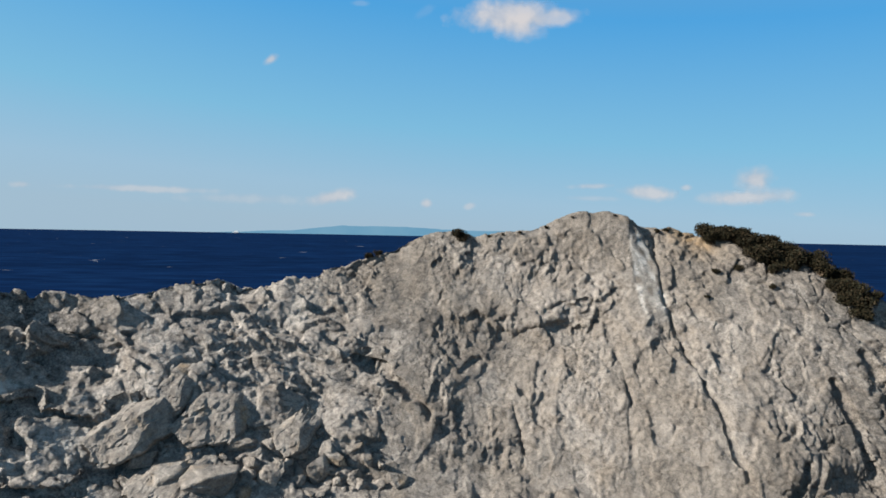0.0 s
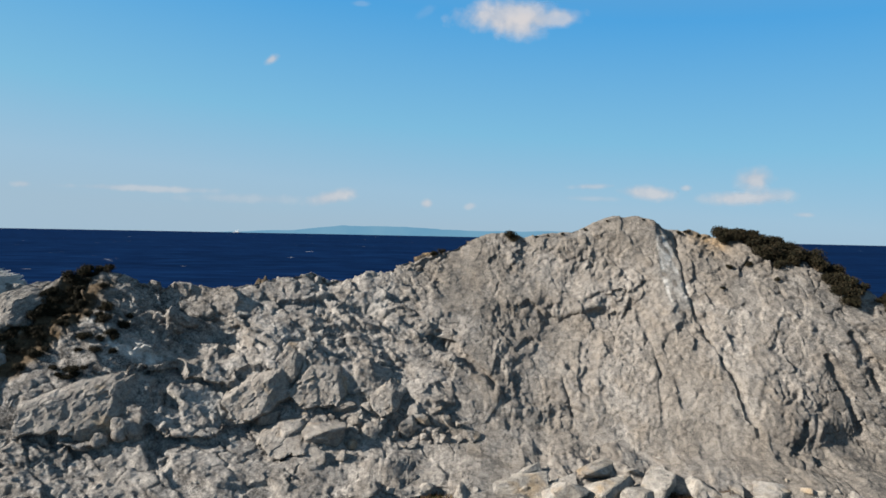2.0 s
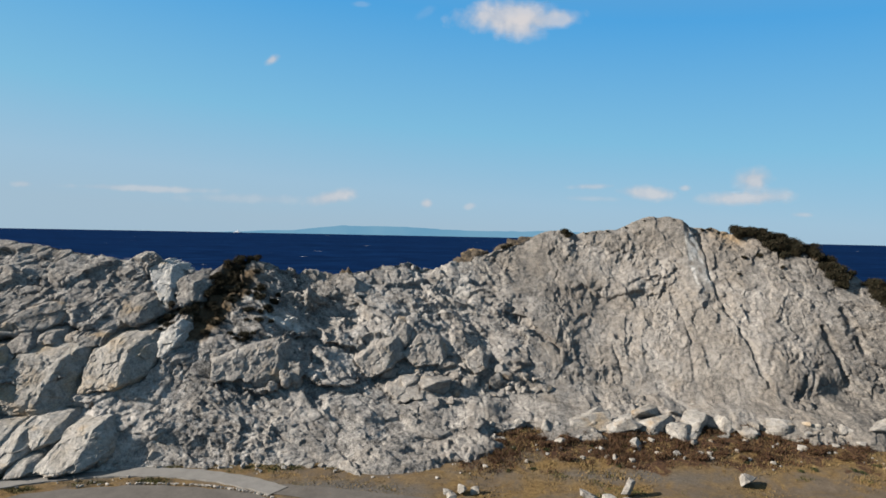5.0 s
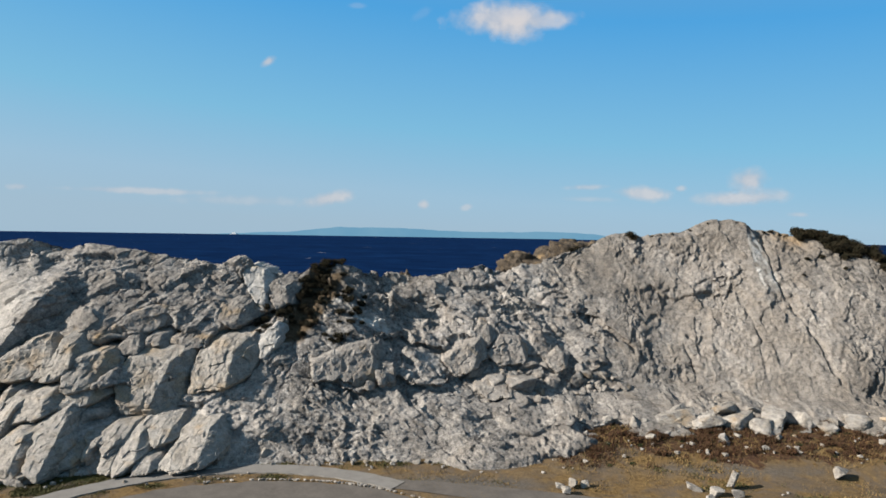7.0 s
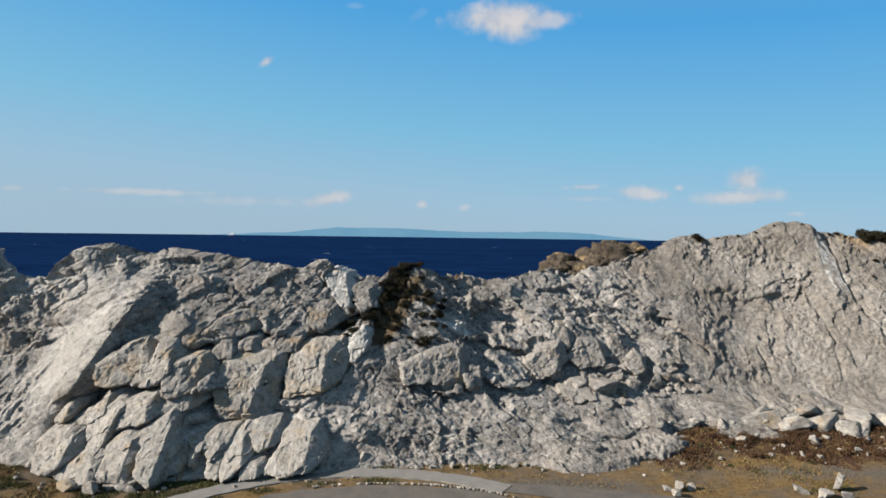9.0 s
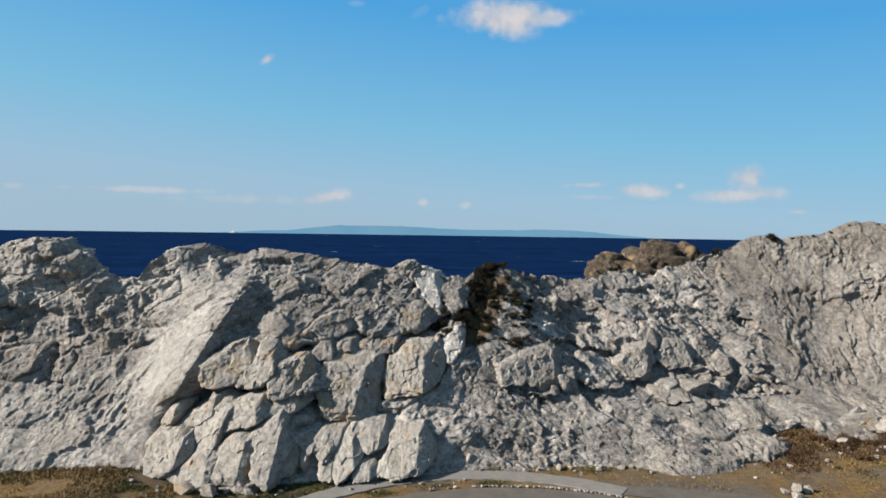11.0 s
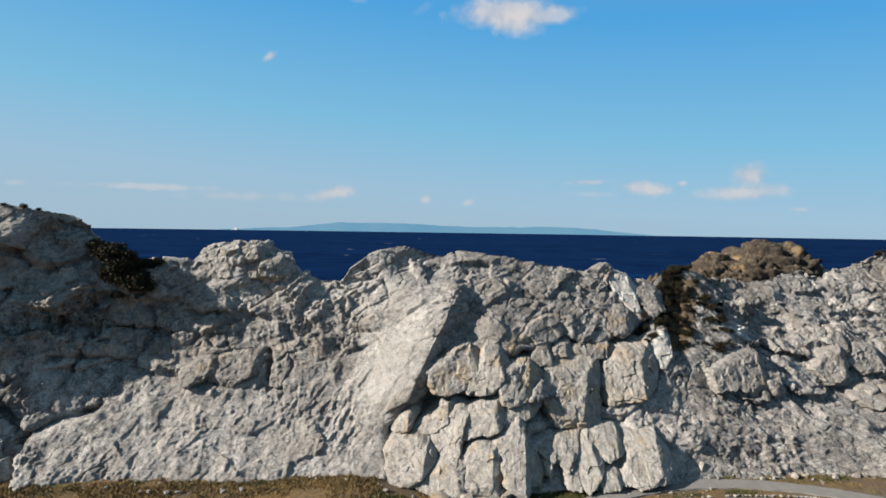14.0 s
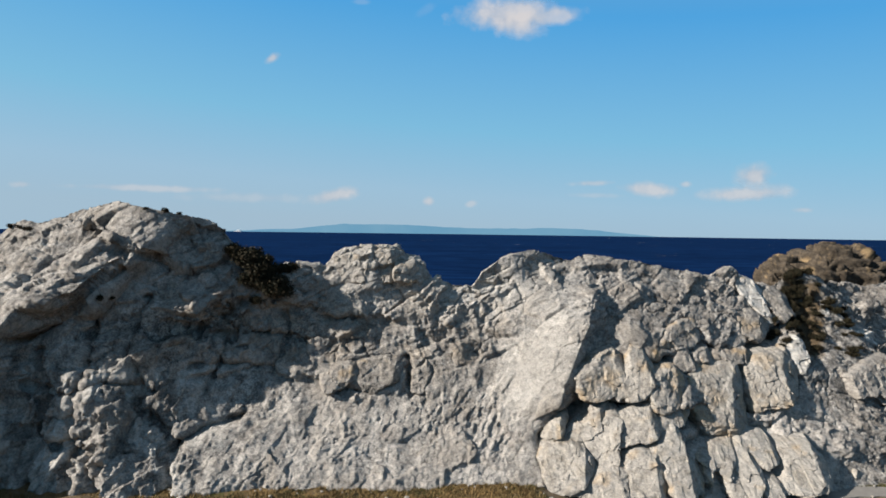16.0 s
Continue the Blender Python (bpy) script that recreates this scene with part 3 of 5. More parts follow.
BLOCKS_FOOT_EAST = [
    (0.45, 0.4, 0, [(-47.8, 1.9), (-46.4, 2.2), (-45.9, 1.8), (-46.7, 1.0), (-47.1, 1.3)]),
    (0.25, 0.3, 0, [(-48.5, 1.8), (-48.0, 1.6), (-48.3, 0.8)]),
    (0.45, 0.3, 0, [(-47.0, 0.8), (-46.1, 1.1), (-46.1, 0.2), (-47.0, 0.2)]),
    (0.7, 0.45, 0, [(-45.9, 2.1), (-44.9, 2.7), (-43.7, 1.9), (-44.6, 0.8), (-45.4, 0.2), (-46.1, 0.4)]),
    (0.6, 0.2, -0.2, [(-48.9, 2.2), (-47.2, 2.7), (-45.5, 3.0), (-45.1, 2.7), (-45.9, 2.3), (-47.8, 1.9)]),
    (0.6, 0.1, -0.1, [(-44.8, 2.8), (-42.7, 3.1), (-42.0, 2.2), (-43.4, 1.7), (-43.7, 2.0)]),
    (0.9, 0.3, 0, [(-42.7, 0.4), (-41.7, 1.8), (-41.8, 2.3), (-40.9, 2.8), (-39.2, 2.8), (-38.3, 2.0), (-38.6, 1.0), (-39.6, 0.3), (-41.3, 0.0)]),
]
BLOCKS_FOOT_WEST = [
    (0.9, 0.3, 0.1, [(-60.6, 2.1), (-59.4, 3.1), (-58.0, 3.0), (-57.1, 2.4), (-56.7, 1.7), (-58.0, 0.8), (-59.4, 0.1), (-60.3, 0.7)]),
    (0.9, 0.2, 0.1, [(-58.4, 0.2), (-57.0, 1.1), (-55.7, 1.8), (-54.7, 2.2), (-54.9, 0.8), (-55.0, -0.1), (-56.9, -0.2)]),
    (0.5, 0.2, 0, [(-58.3, 3.3), (-57.2, 3.9), (-56.1, 5.1), (-55.2, 5.4), (-55.1, 5.0), (-56.7, 3.6)]),
    (0.6, 0.3, 0, [(-59.9, 3.1), (-59.8, 3.8), (-59.1, 4.6), (-58.4, 4.6), (-59.0, 3.7)]),
    (0.6, 0.2, 0.1, [(-44.5, 0.3), (-43.1, 0.8), (-42.8, 0.2), (-44.4, 0.0)]),
]
BLOCKS_WALL = [
    (0.6, 0.1, -0.2, [(-76.7, 7.5), (-75.6, 7.9), (-74.6, 7.1), (-76.4, 6.9)]),
    (0.35, 0.1, -0.2, [(-75.4, 6.5), (-74.7, 8.0), (-72.4, 8.6), (-71.2, 8.0), (-71.7, 6.9), (-73.6, 6.2)]),
    (0.5, 0.1, -0.2, [(-77.7, 7.0), (-76.6, 7.2), (-76.2, 6.4), (-77.4, 6.2)]),
    (0.35, 0.2, 0, [(-70.5, 6.2), (-70.2, 7.4), (-69.3, 8.2), (-68.8, 7.4), (-69.7, 6.0)]),
]
BLOCKS_CAP = [
    (0.6, 0.2, 0.1, [(-77.7, 14.7), (-77.3, 16.4), (-75.2, 17.3), (-74.4, 16.2), (-74.8, 14.7)]),
    (0.7, 0.1, 0.1, [(-74.7, 16.8), (-73.7, 17.3), (-72.2, 17.4), (-71.9, 16.5), (-73.1, 16.0)]),
    (0.6, -0.1, 0.1, [(-72.2, 16.4), (-70.5, 16.5), (-69.8, 15.0), (-71.2, 14.5), (-72.0, 14.9)]),
    (0.4, 0.1, 0, [(-74.6, 14.7), (-74.1, 16.0), (-72.4, 15.9), (-72.1, 14.5)]),
]
BLOCKS_RUBBLE = [
    (0.9, 0.1, 0.1, [(-32.7, 6.7), (-29.8, 7.9), (-28.2, 8.3), (-26.3, 7.3), (-26.0, 6.0), (-28.3, 4.4), (-30.2, 5.6), (-32.1, 5.3)]),
    (1.0, 0.2, 0.1, [(-20.6, 6.3), (-19.3, 7.2), (-17.2, 7.9), (-16.4, 6.6), (-18.0, 5.6), (-19.5, 5.2)]),
    (0.8, 0.1, 0.1, [(-16.1, 6.5), (-15.1, 8.1), (-13.2, 8.0), (-12.1, 6.9), (-12.9, 5.7), (-15.4, 5.5)]),
    (0.7, 0.2, 0.1, [(-17.8, 7.7), (-17.0, 9.5), (-15.9, 9.0), (-16.3, 7.6)]),
    (0.9, 0.3, 0.1, [(-10.2, 5.9), (-9.0, 6.8), (-7.9, 6.3), (-8.5, 5.3), (-9.4, 5.0)]),
    (0.9, 0.2, 0.1, [(-17.5, 3.8), (-16.4, 4.5), (-14.3, 4.6), (-13.4, 3.7), (-15.9, 3.2)]),
]
BLOCKS = [BLOCKS_LEDGE, BLOCKS_BAND, BLOCKS_WHITE, BLOCKS_FOOT, BLOCKS_FOOT_EAST, BLOCKS_FOOT_WEST, BLOCKS_WALL, BLOCKS_CAP, BLOCKS_RUBBLE]


def within(x, z, corners):
    """How deep (x, z) lies inside the outline; negative outside."""
    d, _ = near_line(x, z, corners + corners[:1])
    inside = np.zeros(x.shape, bool)
    for (x0, z0), (x1, z1) in zip(corners, corners[1:] + corners[:1]):
        if z0 != z1:
            inside ^= ((z0 > z) != (z1 > z)) & (x < (x1 - x0) * (z - z0) / (z1 - z0) + x0)
    return np.where(inside, d, -d)


def seats(X, Z):
    """1 where the blocks are set into the face."""
    out = np.zeros_like(X)
    for rows in BLOCKS[:7]:
        for push, gx, gz, corners in rows:
            xs, zs = [a for a, _ in corners], [b for _, b in corners]
            near = (X > min(xs) - 0.6) & (X < max(xs) + 0.6) & (Z > min(zs) - 0.6) & (Z < max(zs) + 0.6)
            out[near] = np.maximum(out[near], smooth(-0.35, 0.05, within(X[near], Z[near], corners)))
    return out


def blurred(a, n):
    k = np.exp(-0.5 * (np.arange(-3 * n, 3 * n + 1) / n) ** 2)
    return np.convolve(np.pad(a, 3 * n, mode="edge"), k / k.sum(), "valid")


STEP = 0.08
RX = np.arange(-125, 50, STEP)
LEVELS = [blurred(np.interp(RX, AT, b), 16) for b in (BACK_1, BACK_4, BACK_8, BACK_12, BACK_TOP)]
TOP = blurred(np.interp(RX, [a for a, _ in SKYLINE], [b for _, b in SKYLINE]), 3)


def face(x, z):
    """How far back the smooth face of the ridge lies."""
    lv = [np.interp(x, RX, l) for l in LEVELS]
    top = np.maximum(np.interp(x, RX, TOP), 12.6)
    hs = [np.full_like(x, h) for h in (1.0, 4.0, 8.0, 12.0)] + [top]
    sl = [(b - a) / (h2 - h1) for a, b, h1, h2 in zip(lv, lv[1:], hs, hs[1:])]
    tan = [sl[0]] + [0.5 * (a + b) for a, b in zip(sl, sl[1:])] + [sl[-1]]
    y = lv[0] + (z - 1.0) * sl[0]
    for i in range(4):
        h = hs[i + 1] - hs[i]
        u = np.clip((z - hs[i]) / h, 0, 1)
        s = (2 * u ** 3 - 3 * u ** 2 + 1) * lv[i] + (u ** 3 - 2 * u ** 2 + u) * h * tan[i] + (3 * u ** 2 - 2 * u ** 3) * lv[i + 1] + (u ** 3 - u ** 2) * h * tan[i + 1]
        y = np.where(z > hs[i], s, y)
    return y


def ridge():
    rows_front, rows_back = 312, 40
    v = np.linspace(0, 1, 60)[:, None]
    Zc = -1.2 + v * (TOP[None, :] + 1.2)
    Yc = face(np.repeat(RX[None, :], 60, 0).ravel(), Zc.ravel()).reshape(Zc.shape)
    run = np.concatenate([np.zeros((1, len(RX))), np.cumsum(np.hypot(np.diff(Yc, axis=0), np.diff(Zc, axis=0)), 0)])
    u = np.linspace(0, 1, rows_front)
    Z = np.stack([np.interp(u * run[-1, k], run[:, k], Zc[:, k]) for k in range(len(RX))], 1)
    X = np.repeat(RX[None, :], rows_front, 0)
    Yf = face(X.ravel(), Z.ravel()).reshape(X.shape)
    # forms pushed out of or into the face (metres along -y)
    out = np.zeros_like(X)
    for w, d, line in CRACKS_BLOCKS + CRACKS_WEST + CRACKS_BOSS + CRACKS_EAST:
        wob = 0.13 * vnoise(np.stack([X, Yf * 0, Z], -1).reshape(-1, 3), 0.8, 91).reshape(X.shape)
        r, _ = near_line(X + wob, Z + wob, line)
        out -= 1.35 * d * np.exp(-(r / w) ** 2)
    for d, reach, line in OVERHANGS:
        xs, zs = [a for a, _ in line], [b for _, b in line]
        wob = 1.1 * fractal(np.stack([X, Yf * 0, Z * 0.4], -1).reshape(-1, 3), 2.6, 4, 0.6, 17).reshape(X.shape)
        zz = np.interp(X, xs, zs) + wob
        ends = smooth(xs[0] - 0.6, xs[0] + 1.0, X) * (1 - smooth(xs[-1] - 1.0, xs[-1] + 0.6, X))
        below = zz - Z
        out += ends * d * 0.6 * np.exp(-np.clip(-below, 0, None) / 1.0) * (1 - smooth(0, 0.45, below))
        out -= ends * d * 0.75 * (1 - smooth(0.4, reach, below)) * smooth(0, 0.45, below)
    # the spur of the main top: a sharp rib, smooth grey plane to its right
    rib = np.interp(Z, [4, 9, 13.3, 16, 20.6], [15.6, 15.0, 14.3, 14.0, 14.4])
    k = smooth(8.5, 13.2, Z)
    wide = np.interp(Z, [9.0, 13.1, 15.2, 17.6, 20.2], [3.2, 1.9, 2.3, 1.6, 0.4])
    out += k * 0.9 * np.where(X < rib, np.exp(-(np.clip(rib - X, 0, None) / 2.6) ** 1.3), np.clip(1 - (X - rib) / 3.0, 0, 1)) * (np.abs(X - rib) < 9) * np.where(X > rib, 1 - smooth(wide, wide + 0.5, X - rib), 1)
    # the broad buttress of the block side: a flat pale plane whose right edge breaks off
    edge = np.interp(Z, [4, 6, 9.7, 13.3, 15.5], [-59.6, -58.9, -57.1, -55.1, -55.5])
    k = smooth(3.5, 6.0, Z) * (1 - smooth(13.0, 15.0, Z))
    out += k * 1.5 * np.where(X < edge, np.exp(-((edge - X) / 4.0) ** 2), np.clip(1 - (X - edge) / 1.1, -0.5, 1) * (1 - smooth(1.5, 5.0, X - edge)))
    # the west boss: a sharp brink, lit above, turned away from the light below
    brink = [(-88.5, 21.4), (-91.0, 17.8), (-95.4, 13.8), (-98.9, 13.2), (-100.4, 11.0), (-100.8, 6.0), (-100.2, 3.0), (-100.0, -1.0)]
    wob = 0.5 * fractal(np.stack([X, X * 0, Z], -1).reshape(-1, 3), 2.0, 3, 0.6, 19).reshape(X.shape)
    r, side = near_line(X + wob, Z + wob, brink)
    proud = np.interp(X, [-97, -90], [3.3, 0.8])
    out += (X < -70) * smooth(-112, -102, X) * np.where(side > 0, np.exp(-(r / 4.5) ** 2) * proud, proud * np.clip(1 - r / 1.3, 0, 1) - 1.0 * smooth(0.4, 1.6, r) * (1 - smooth(3, 8, r)))
    out -= smooth(2, 5, Z) * 1.5 * np.exp(-((X + 83.0) / 6.0) ** 2) * (1 - smooth(11, 14, Z - 0.25 * (X + 83)))
    # ribs at its foot
    rib_noise = ridged(np.stack([X + 0.25 * Z, X * 0, Z * 0.16], -1).reshape(-1, 3), 2.4, 4, 0.55, 23).reshape(X.shape)
    out += (1 - smooth(3.0, 5.5, Z)) * np.exp(-((X + 95) / 8.5) ** 4) * (0.1 + 0.25 * rib_noise)
    seat = seats(X, Z)
    out -= 0.35 * seat
    # a verge between rock and path
    out -= 1.4 * (1 - smooth(0.2, 2.6, Z)) * smooth(-53, -49, X) * (1 - smooth(-22, -18, X))
    # the soil gully with shrubs
    g = np.interp(Z, [6, 9.2, 12, 15], [-36.2, -35.2, -34.0, -33.2])
    out -= 0.4 * np.exp(-((X - g) / 1.3) ** 2) * smooth(6, 8, Z)
    # a hollow in the rubble, turned from the light on its west side
    out -= 1.7 * np.exp(-(((X + 23.4) / 3.4) ** 2 + ((Z - 10.0) / 1.7) ** 2))
    out += 0.9 * np.exp(-(((X + 28.5) / 2.0) ** 2 + ((Z - 9.6 + 0.5 * (X + 28.5)) / 1.6) ** 2))
    # the bench at the foot of the east face
    lip = 2.6 + 0.35 * vnoise(np.stack([X, X * 0, X * 0], -1).reshape(-1, 3), 2.2, 71).reshape(X.shape) - 0.5 * smooth(-6, -13, X)
    depth = 1.9 + 0.9 * vnoise(np.stack([X, X * 0, X * 0], -1).reshape(-1, 3), 3.1, 73).reshape(X.shape)
    k = smooth(-15, -9, X) * (1 - smooth(26, 30, X))
    out += k * (1.15 * depth * (1 - smooth(-0.1, 0.5, Z - lip + 0.3)) * smooth(-1, 1.0, Z) - 0.9 * np.exp(-((Z - lip - 0.8) / 1.1) ** 2))
    out -= smooth(-17, -14, X) * (1 - smooth(-5, -2, X)) * 1.3 * np.exp(-((Z - lip + 1.25) / 0.45) ** 2)
    # a long hollow below the brow of the main top
    brow = np.interp(X, [-1, 2, 6, 10, 13], [13.4, 12.3, 12.2, 12.4, 13.4])
    k = smooth(-2, 1, X) * (1 - smooth(11.5, 13.5, X))
    brow = brow + 0.7 * fractal(np.stack([X, X * 0, Z], -1).reshape(-1, 3), 2.4, 3, 0.6, 47).reshape(X.shape)
    out += k * (0.45 * np.exp(-((Z - brow - 1.1) / 1.2) ** 2) - 0.35 * np.exp(-((Z - brow + 1.0) / 1.5) ** 2))
    # the notched cap stands on a ledge
    out += 0.5 * np.exp(-((X + 74) / 2.6) ** 4) * smooth(15.6, 16.1, Z)
    Yf = Yf - out
    # over the top and down the back, towards the sea
    b = np.linspace(0, 1, rows_back + 1)[1:, None]
    Xb = np.repeat(RX[None, :], rows_back, 0)
    Yb = Yf[-1][None, :] + b * 2.0 + b ** 1.4 * 30
    Zb = TOP[None, :] - (b ** 1.35) * (TOP[None, :] + 6) - 0.25 * smooth(0, 0.1, b)
    P = np.stack([np.concatenate([X, Xb]), np.concatenate([Yf, Yb]), np.concatenate([Z, Zb])], -1)
    du = np.gradient(P, axis=1)
    dv = np.gradient(P, axis=0)
    N = np.cross(du, dv)
    N /= np.linalg.norm(N, axis=-1, keepdims=True) + 1e-9
    Q = P.reshape(-1, 3)
    x, z = Q[:, 0], Q[:, 2]
    # the stretches of the ridge
    top = np.interp(x, RX, TOP)
    rubble = smooth(-33, -28, x) * (1 - smooth(-7, 1, x)) * smooth(3.8, 6.0, z)
    blocks = smooth(-63, -60, x) * (1 - smooth(-38, -34, x)) * (1 - smooth(9.5, 11.0, z))
    band = smooth(-60, -55, x) * (1 - smooth(-37, -33, x)) * smooth(9.5, 11.0, z)
    slope = smooth(-7, 1, x) * (1 - smooth(20, 25, x))
    wall = smooth(-92, -88, x) * (1 - smooth(-64, -60, x))
    low_wall = wall * (1 - smooth(6.5, 9.0, z))
    boss = 1 - smooth(-92, -86, x)
    apron = smooth(-37, -33, x) * (1 - smooth(-10, -2, x)) * (1 - smooth(3.8, 6.0, z))
    plain_face = np.exp(-(((x + 60.4) / 3.2) ** 4 + ((z - 8.6 - 0.5 * (x + 60)) / 3.0) ** 4))
    ribx = np.interp(z, [4, 9, 13.3, 16, 20.6], [15.6, 15.0, 14.3, 14.0, 14.4])
    wide = np.interp(z, [9.0, 13.1, 15.2, 17.6, 20.2], [3.2, 1.9, 2.3, 1.6, 0.4])
    plane = smooth(0.0, 0.25, x - ribx) * (1 - smooth(wide - 0.3, wide + 0.25, x - ribx)) * smooth(12.3, 14.5, z)
    flat = np.clip(0.9 * plain_face + 0.85 * plane, 0, 1)
    # the beds dip; nothing on the ridge runs straight
    warp = np.stack([fractal(Q, 2.6, 4, 0.55, q) for q in (201, 211, 221)], -1)
    dip = np.where(x > -34.5, -27.0, np.where(x > -61, 33.0, np.where(z < 8, 68.0, 25.0)))
    dip = np.radians(dip)
    ca, sa = np.cos(dip), np.sin(dip)
    C = np.stack([(Q[:, 0] * ca + z * sa) * 0.55, Q[:, 1], (-Q[:, 0] * sa + z * ca) * 1.1], -1)
    far_in = 14 - np.abs(x - 12 + 1.5 * warp[:, 0])
    C = np.where((far_in > 0)[:, None], Q * np.array((0.95, 0.7, 0.75)), C)
    B = C + 0.40 * warp + 0.14 * np.stack([fractal(Q, 0.7, 3, 0.6, q) for q in (231, 236, 241)], -1)
    big, edge_big = broken(B, 2.7, 1, 0.03, C)
    mid, edge_mid = broken(B + 5.1, 1.2, 2, 0.04, C + 5.1)
    small, edge_small = broken(B + 3.3, 0.55, 3, 0.06, C + 3.3)
    tiny, _ = broken(C + 0.05 * warp, 0.26, 4, 0.1)
    crag = ridged(B, 2.2, 6, 0.55, 581)
    rough = fractal(Q, 1.3, 5, 0.6, 31)
    gate = smooth(-0.30, 0.30, fractal(Q, 3.6, 3, 0.5, 51))
    # how strongly each stretch shows its large, middle and small breaks and its grain
    rest = np.clip(1 - rubble - blocks - band - slope - wall - boss - apron, 0, 1)
    a = sum(np.outer(w, k).astype(np.float32) for w, k in (
        (rubble, (0.46, 0.30, 0.13, 0.055, 0.12, 0.12)), (blocks, (0.24, 0.14, 0.08, 0.04, 0.08, 0.06)), (band, (0.34, 0.24, 0.12, 0.055, 0.12, 0.10)),
        (slope, (0.19, 0.14, 0.085, 0.05, 0.14, 0.07)), (wall - low_wall, (0.40, 0.28, 0.12, 0.05, 0.10, 0.10)), (low_wall, (0.18, 0.11, 0.08, 0.05, 0.10, 0.06)),
        (boss, (0.50, 0.26, 0.11, 0.05, 0.08, 0.06)), (apron, (0.34, 0.20, 0.12, 0.055, 0.15, 0.10)), (rest, (0.36, 0.24, 0.12, 0.05, 0.11, 0.10)))).T
    d = (0.55 + 0.35 * rubble) * fractal(Q, 5.5, 3, 0.5, 77) * (1 - 0.4 * slope)
    seam = np.exp(-(far_in / 1.6) ** 2) + np.exp(-((x + 61) / 0.8) ** 2) + np.exp(-((x + 34.5) / 0.8) ** 2) + np.exp(-((z - 8) / 0.6) ** 2) * (x < -61)
    a = a * (1 - 0.8 * np.clip(seam, 0, 1))
    d += a[0] * big + a[1] * mid * (0.35 + 0.95 * gate) + a[2] * small * (0.4 + 0.8 * gate) + a[3] * tiny * (0.4 + 0.8 * gate) + a[4] * rough + a[5] * crag
    # open joints where the great breaks meet, here and there
    d -= np.exp(-(edge_big / 0.05) ** 2) * (0.30 * boss + 0.22 * (wall - low_wall) + 0.14 * blocks + 0.16 * band + 0.18 * rest) * smooth(0.0, 0.3, fractal(Q, 4.0, 2, 0.5, 61))
    # dark gaps between the pieces
    sharp = (1 - 0.7 * np.exp(-((x - 1) / 4.5) ** 4)) * (0.20 + 0.80 * np.clip(rubble + band + apron + rest + boss + wall - low_wall, 0, 1))
    d -= np.exp(-(edge_mid / 0.045) ** 2) * 0.26 * sharp * smooth(0.0, 0.4, fractal(Q, 2.4, 3, 0.5, 63))
    d -= np.exp(-(edge_small / 0.06) ** 2) * 0.09 * sharp * smooth(-0.1, 0.3, fractal(Q, 1.6, 3, 0.5, 65))
    # flutes down the wall and runnels on the open slope
    d += 0.15 * ridged(Q * np.array((1.0, 1.0, 0.2)), 1.5, 4, 0.55, 591) * np.clip(low_wall + 0.6 * boss * (1 - smooth(6, 9, z)), 0, 1)
    jointed = (wall - low_wall) * (1 - smooth(12.5, 14.5, z))
    d += 0.26 * ridged(np.stack([Q[:, 0] + 0.2 * z, Q[:, 1], z * 0.4], -1), 1.3, 5, 0.55, 597) * jointed
    d += 0.05 * ridged(np.stack([Q[:, 0] - 0.35 * z, Q[:, 1] * 0.4, z * 0.45], -1), 1.7, 4, 0.55, 593) * slope
    d *= 1 - 0.80 * flat
    d *= 1 - 0.40 * smooth(1.6, 0.2, np.abs(z - top)) * (1 - 0.5 * rubble)
    P2 = P + N * d.reshape(P.shape[:2])[..., None]
    # stains: warm stone, grey crusts and painted shade, ochre
    n1, n2 = fractal(Q, 7.0, 4, 0.55, 301), fractal(Q, 2.2, 4, 0.6, 311)
    warm = np.clip(0.20 + 0.68 * smooth(-18, 4, x) + 0.55 * n1 + 0.35 * flat + 0.35 * big + 0.35 * np.exp(-(((x + 62) / 6) ** 2 + ((z - 9) / 5) ** 2)), 0, 1)
    crust_shade = 0.33 - 0.30 * big - 0.20 * mid + 0.30 * n1 + 0.22 * smooth(9, 13, z) * smooth(-70, -58, x) * (1 - smooth(-24, -10, x)) - 0.30 * smooth(-2, 5, x) * (1 - smooth(17, 24, x)) - 0.45 * flat + 0.30 * smooth(20, 27, x)
    # west of x = -64: dark grey stone, with boss and overhang shade painted in
    crust_shade += 0.30 * np.exp(-(((x + 33) / 4) ** 2)) + 0.18 * smooth(-8, -2, -x - 66) * smooth(4, 7, z) * (1 - smooth(12, 15, z)) - 0.25 * smooth(-66, -60, x) * (1 - smooth(5, 7, z)) * (1 - smooth(-38, -34, x))
    streak, _ = near_line(x, z + 0.25 * n2, [(-31.6, 12.0), (-28.4, 10.4), (-26.2, 9.2)])
    pale = 1.1 * np.exp(-(streak / 0.32) ** 2) * smooth(-0.35, 0.15, n2)
    crust_shade += 0.20 * smooth(-38, -34, x) * (1 - smooth(-9, -3, x)) * (1 - smooth(6, 9, z))
    # lower wall, x -92..-79: greyer stone and the boss's shadow in one colour
    crust_shade += 1.0 * np.exp(-(((x + 29.5) / 3.8) ** 4 + ((z - 9.2 + 0.5 * (x + 29.5)) / 1.7) ** 4)) + 0.40 * (1 - smooth(-84, -79, x)) * smooth(-92, -89, x) * (1 - smooth(5, 8, z))
    # the first term darkens the rubble hollow, painting in its shade
    crust_shade += 0.30 * np.exp(-(((x + 24) / 3.5) ** 2 + ((z - 10.6) / 1.6) ** 2)) - 0.5 * plain_face - 0.32 * np.exp(-((x + 69) / 11) ** 4) * smooth(9.5, 11.5, z)
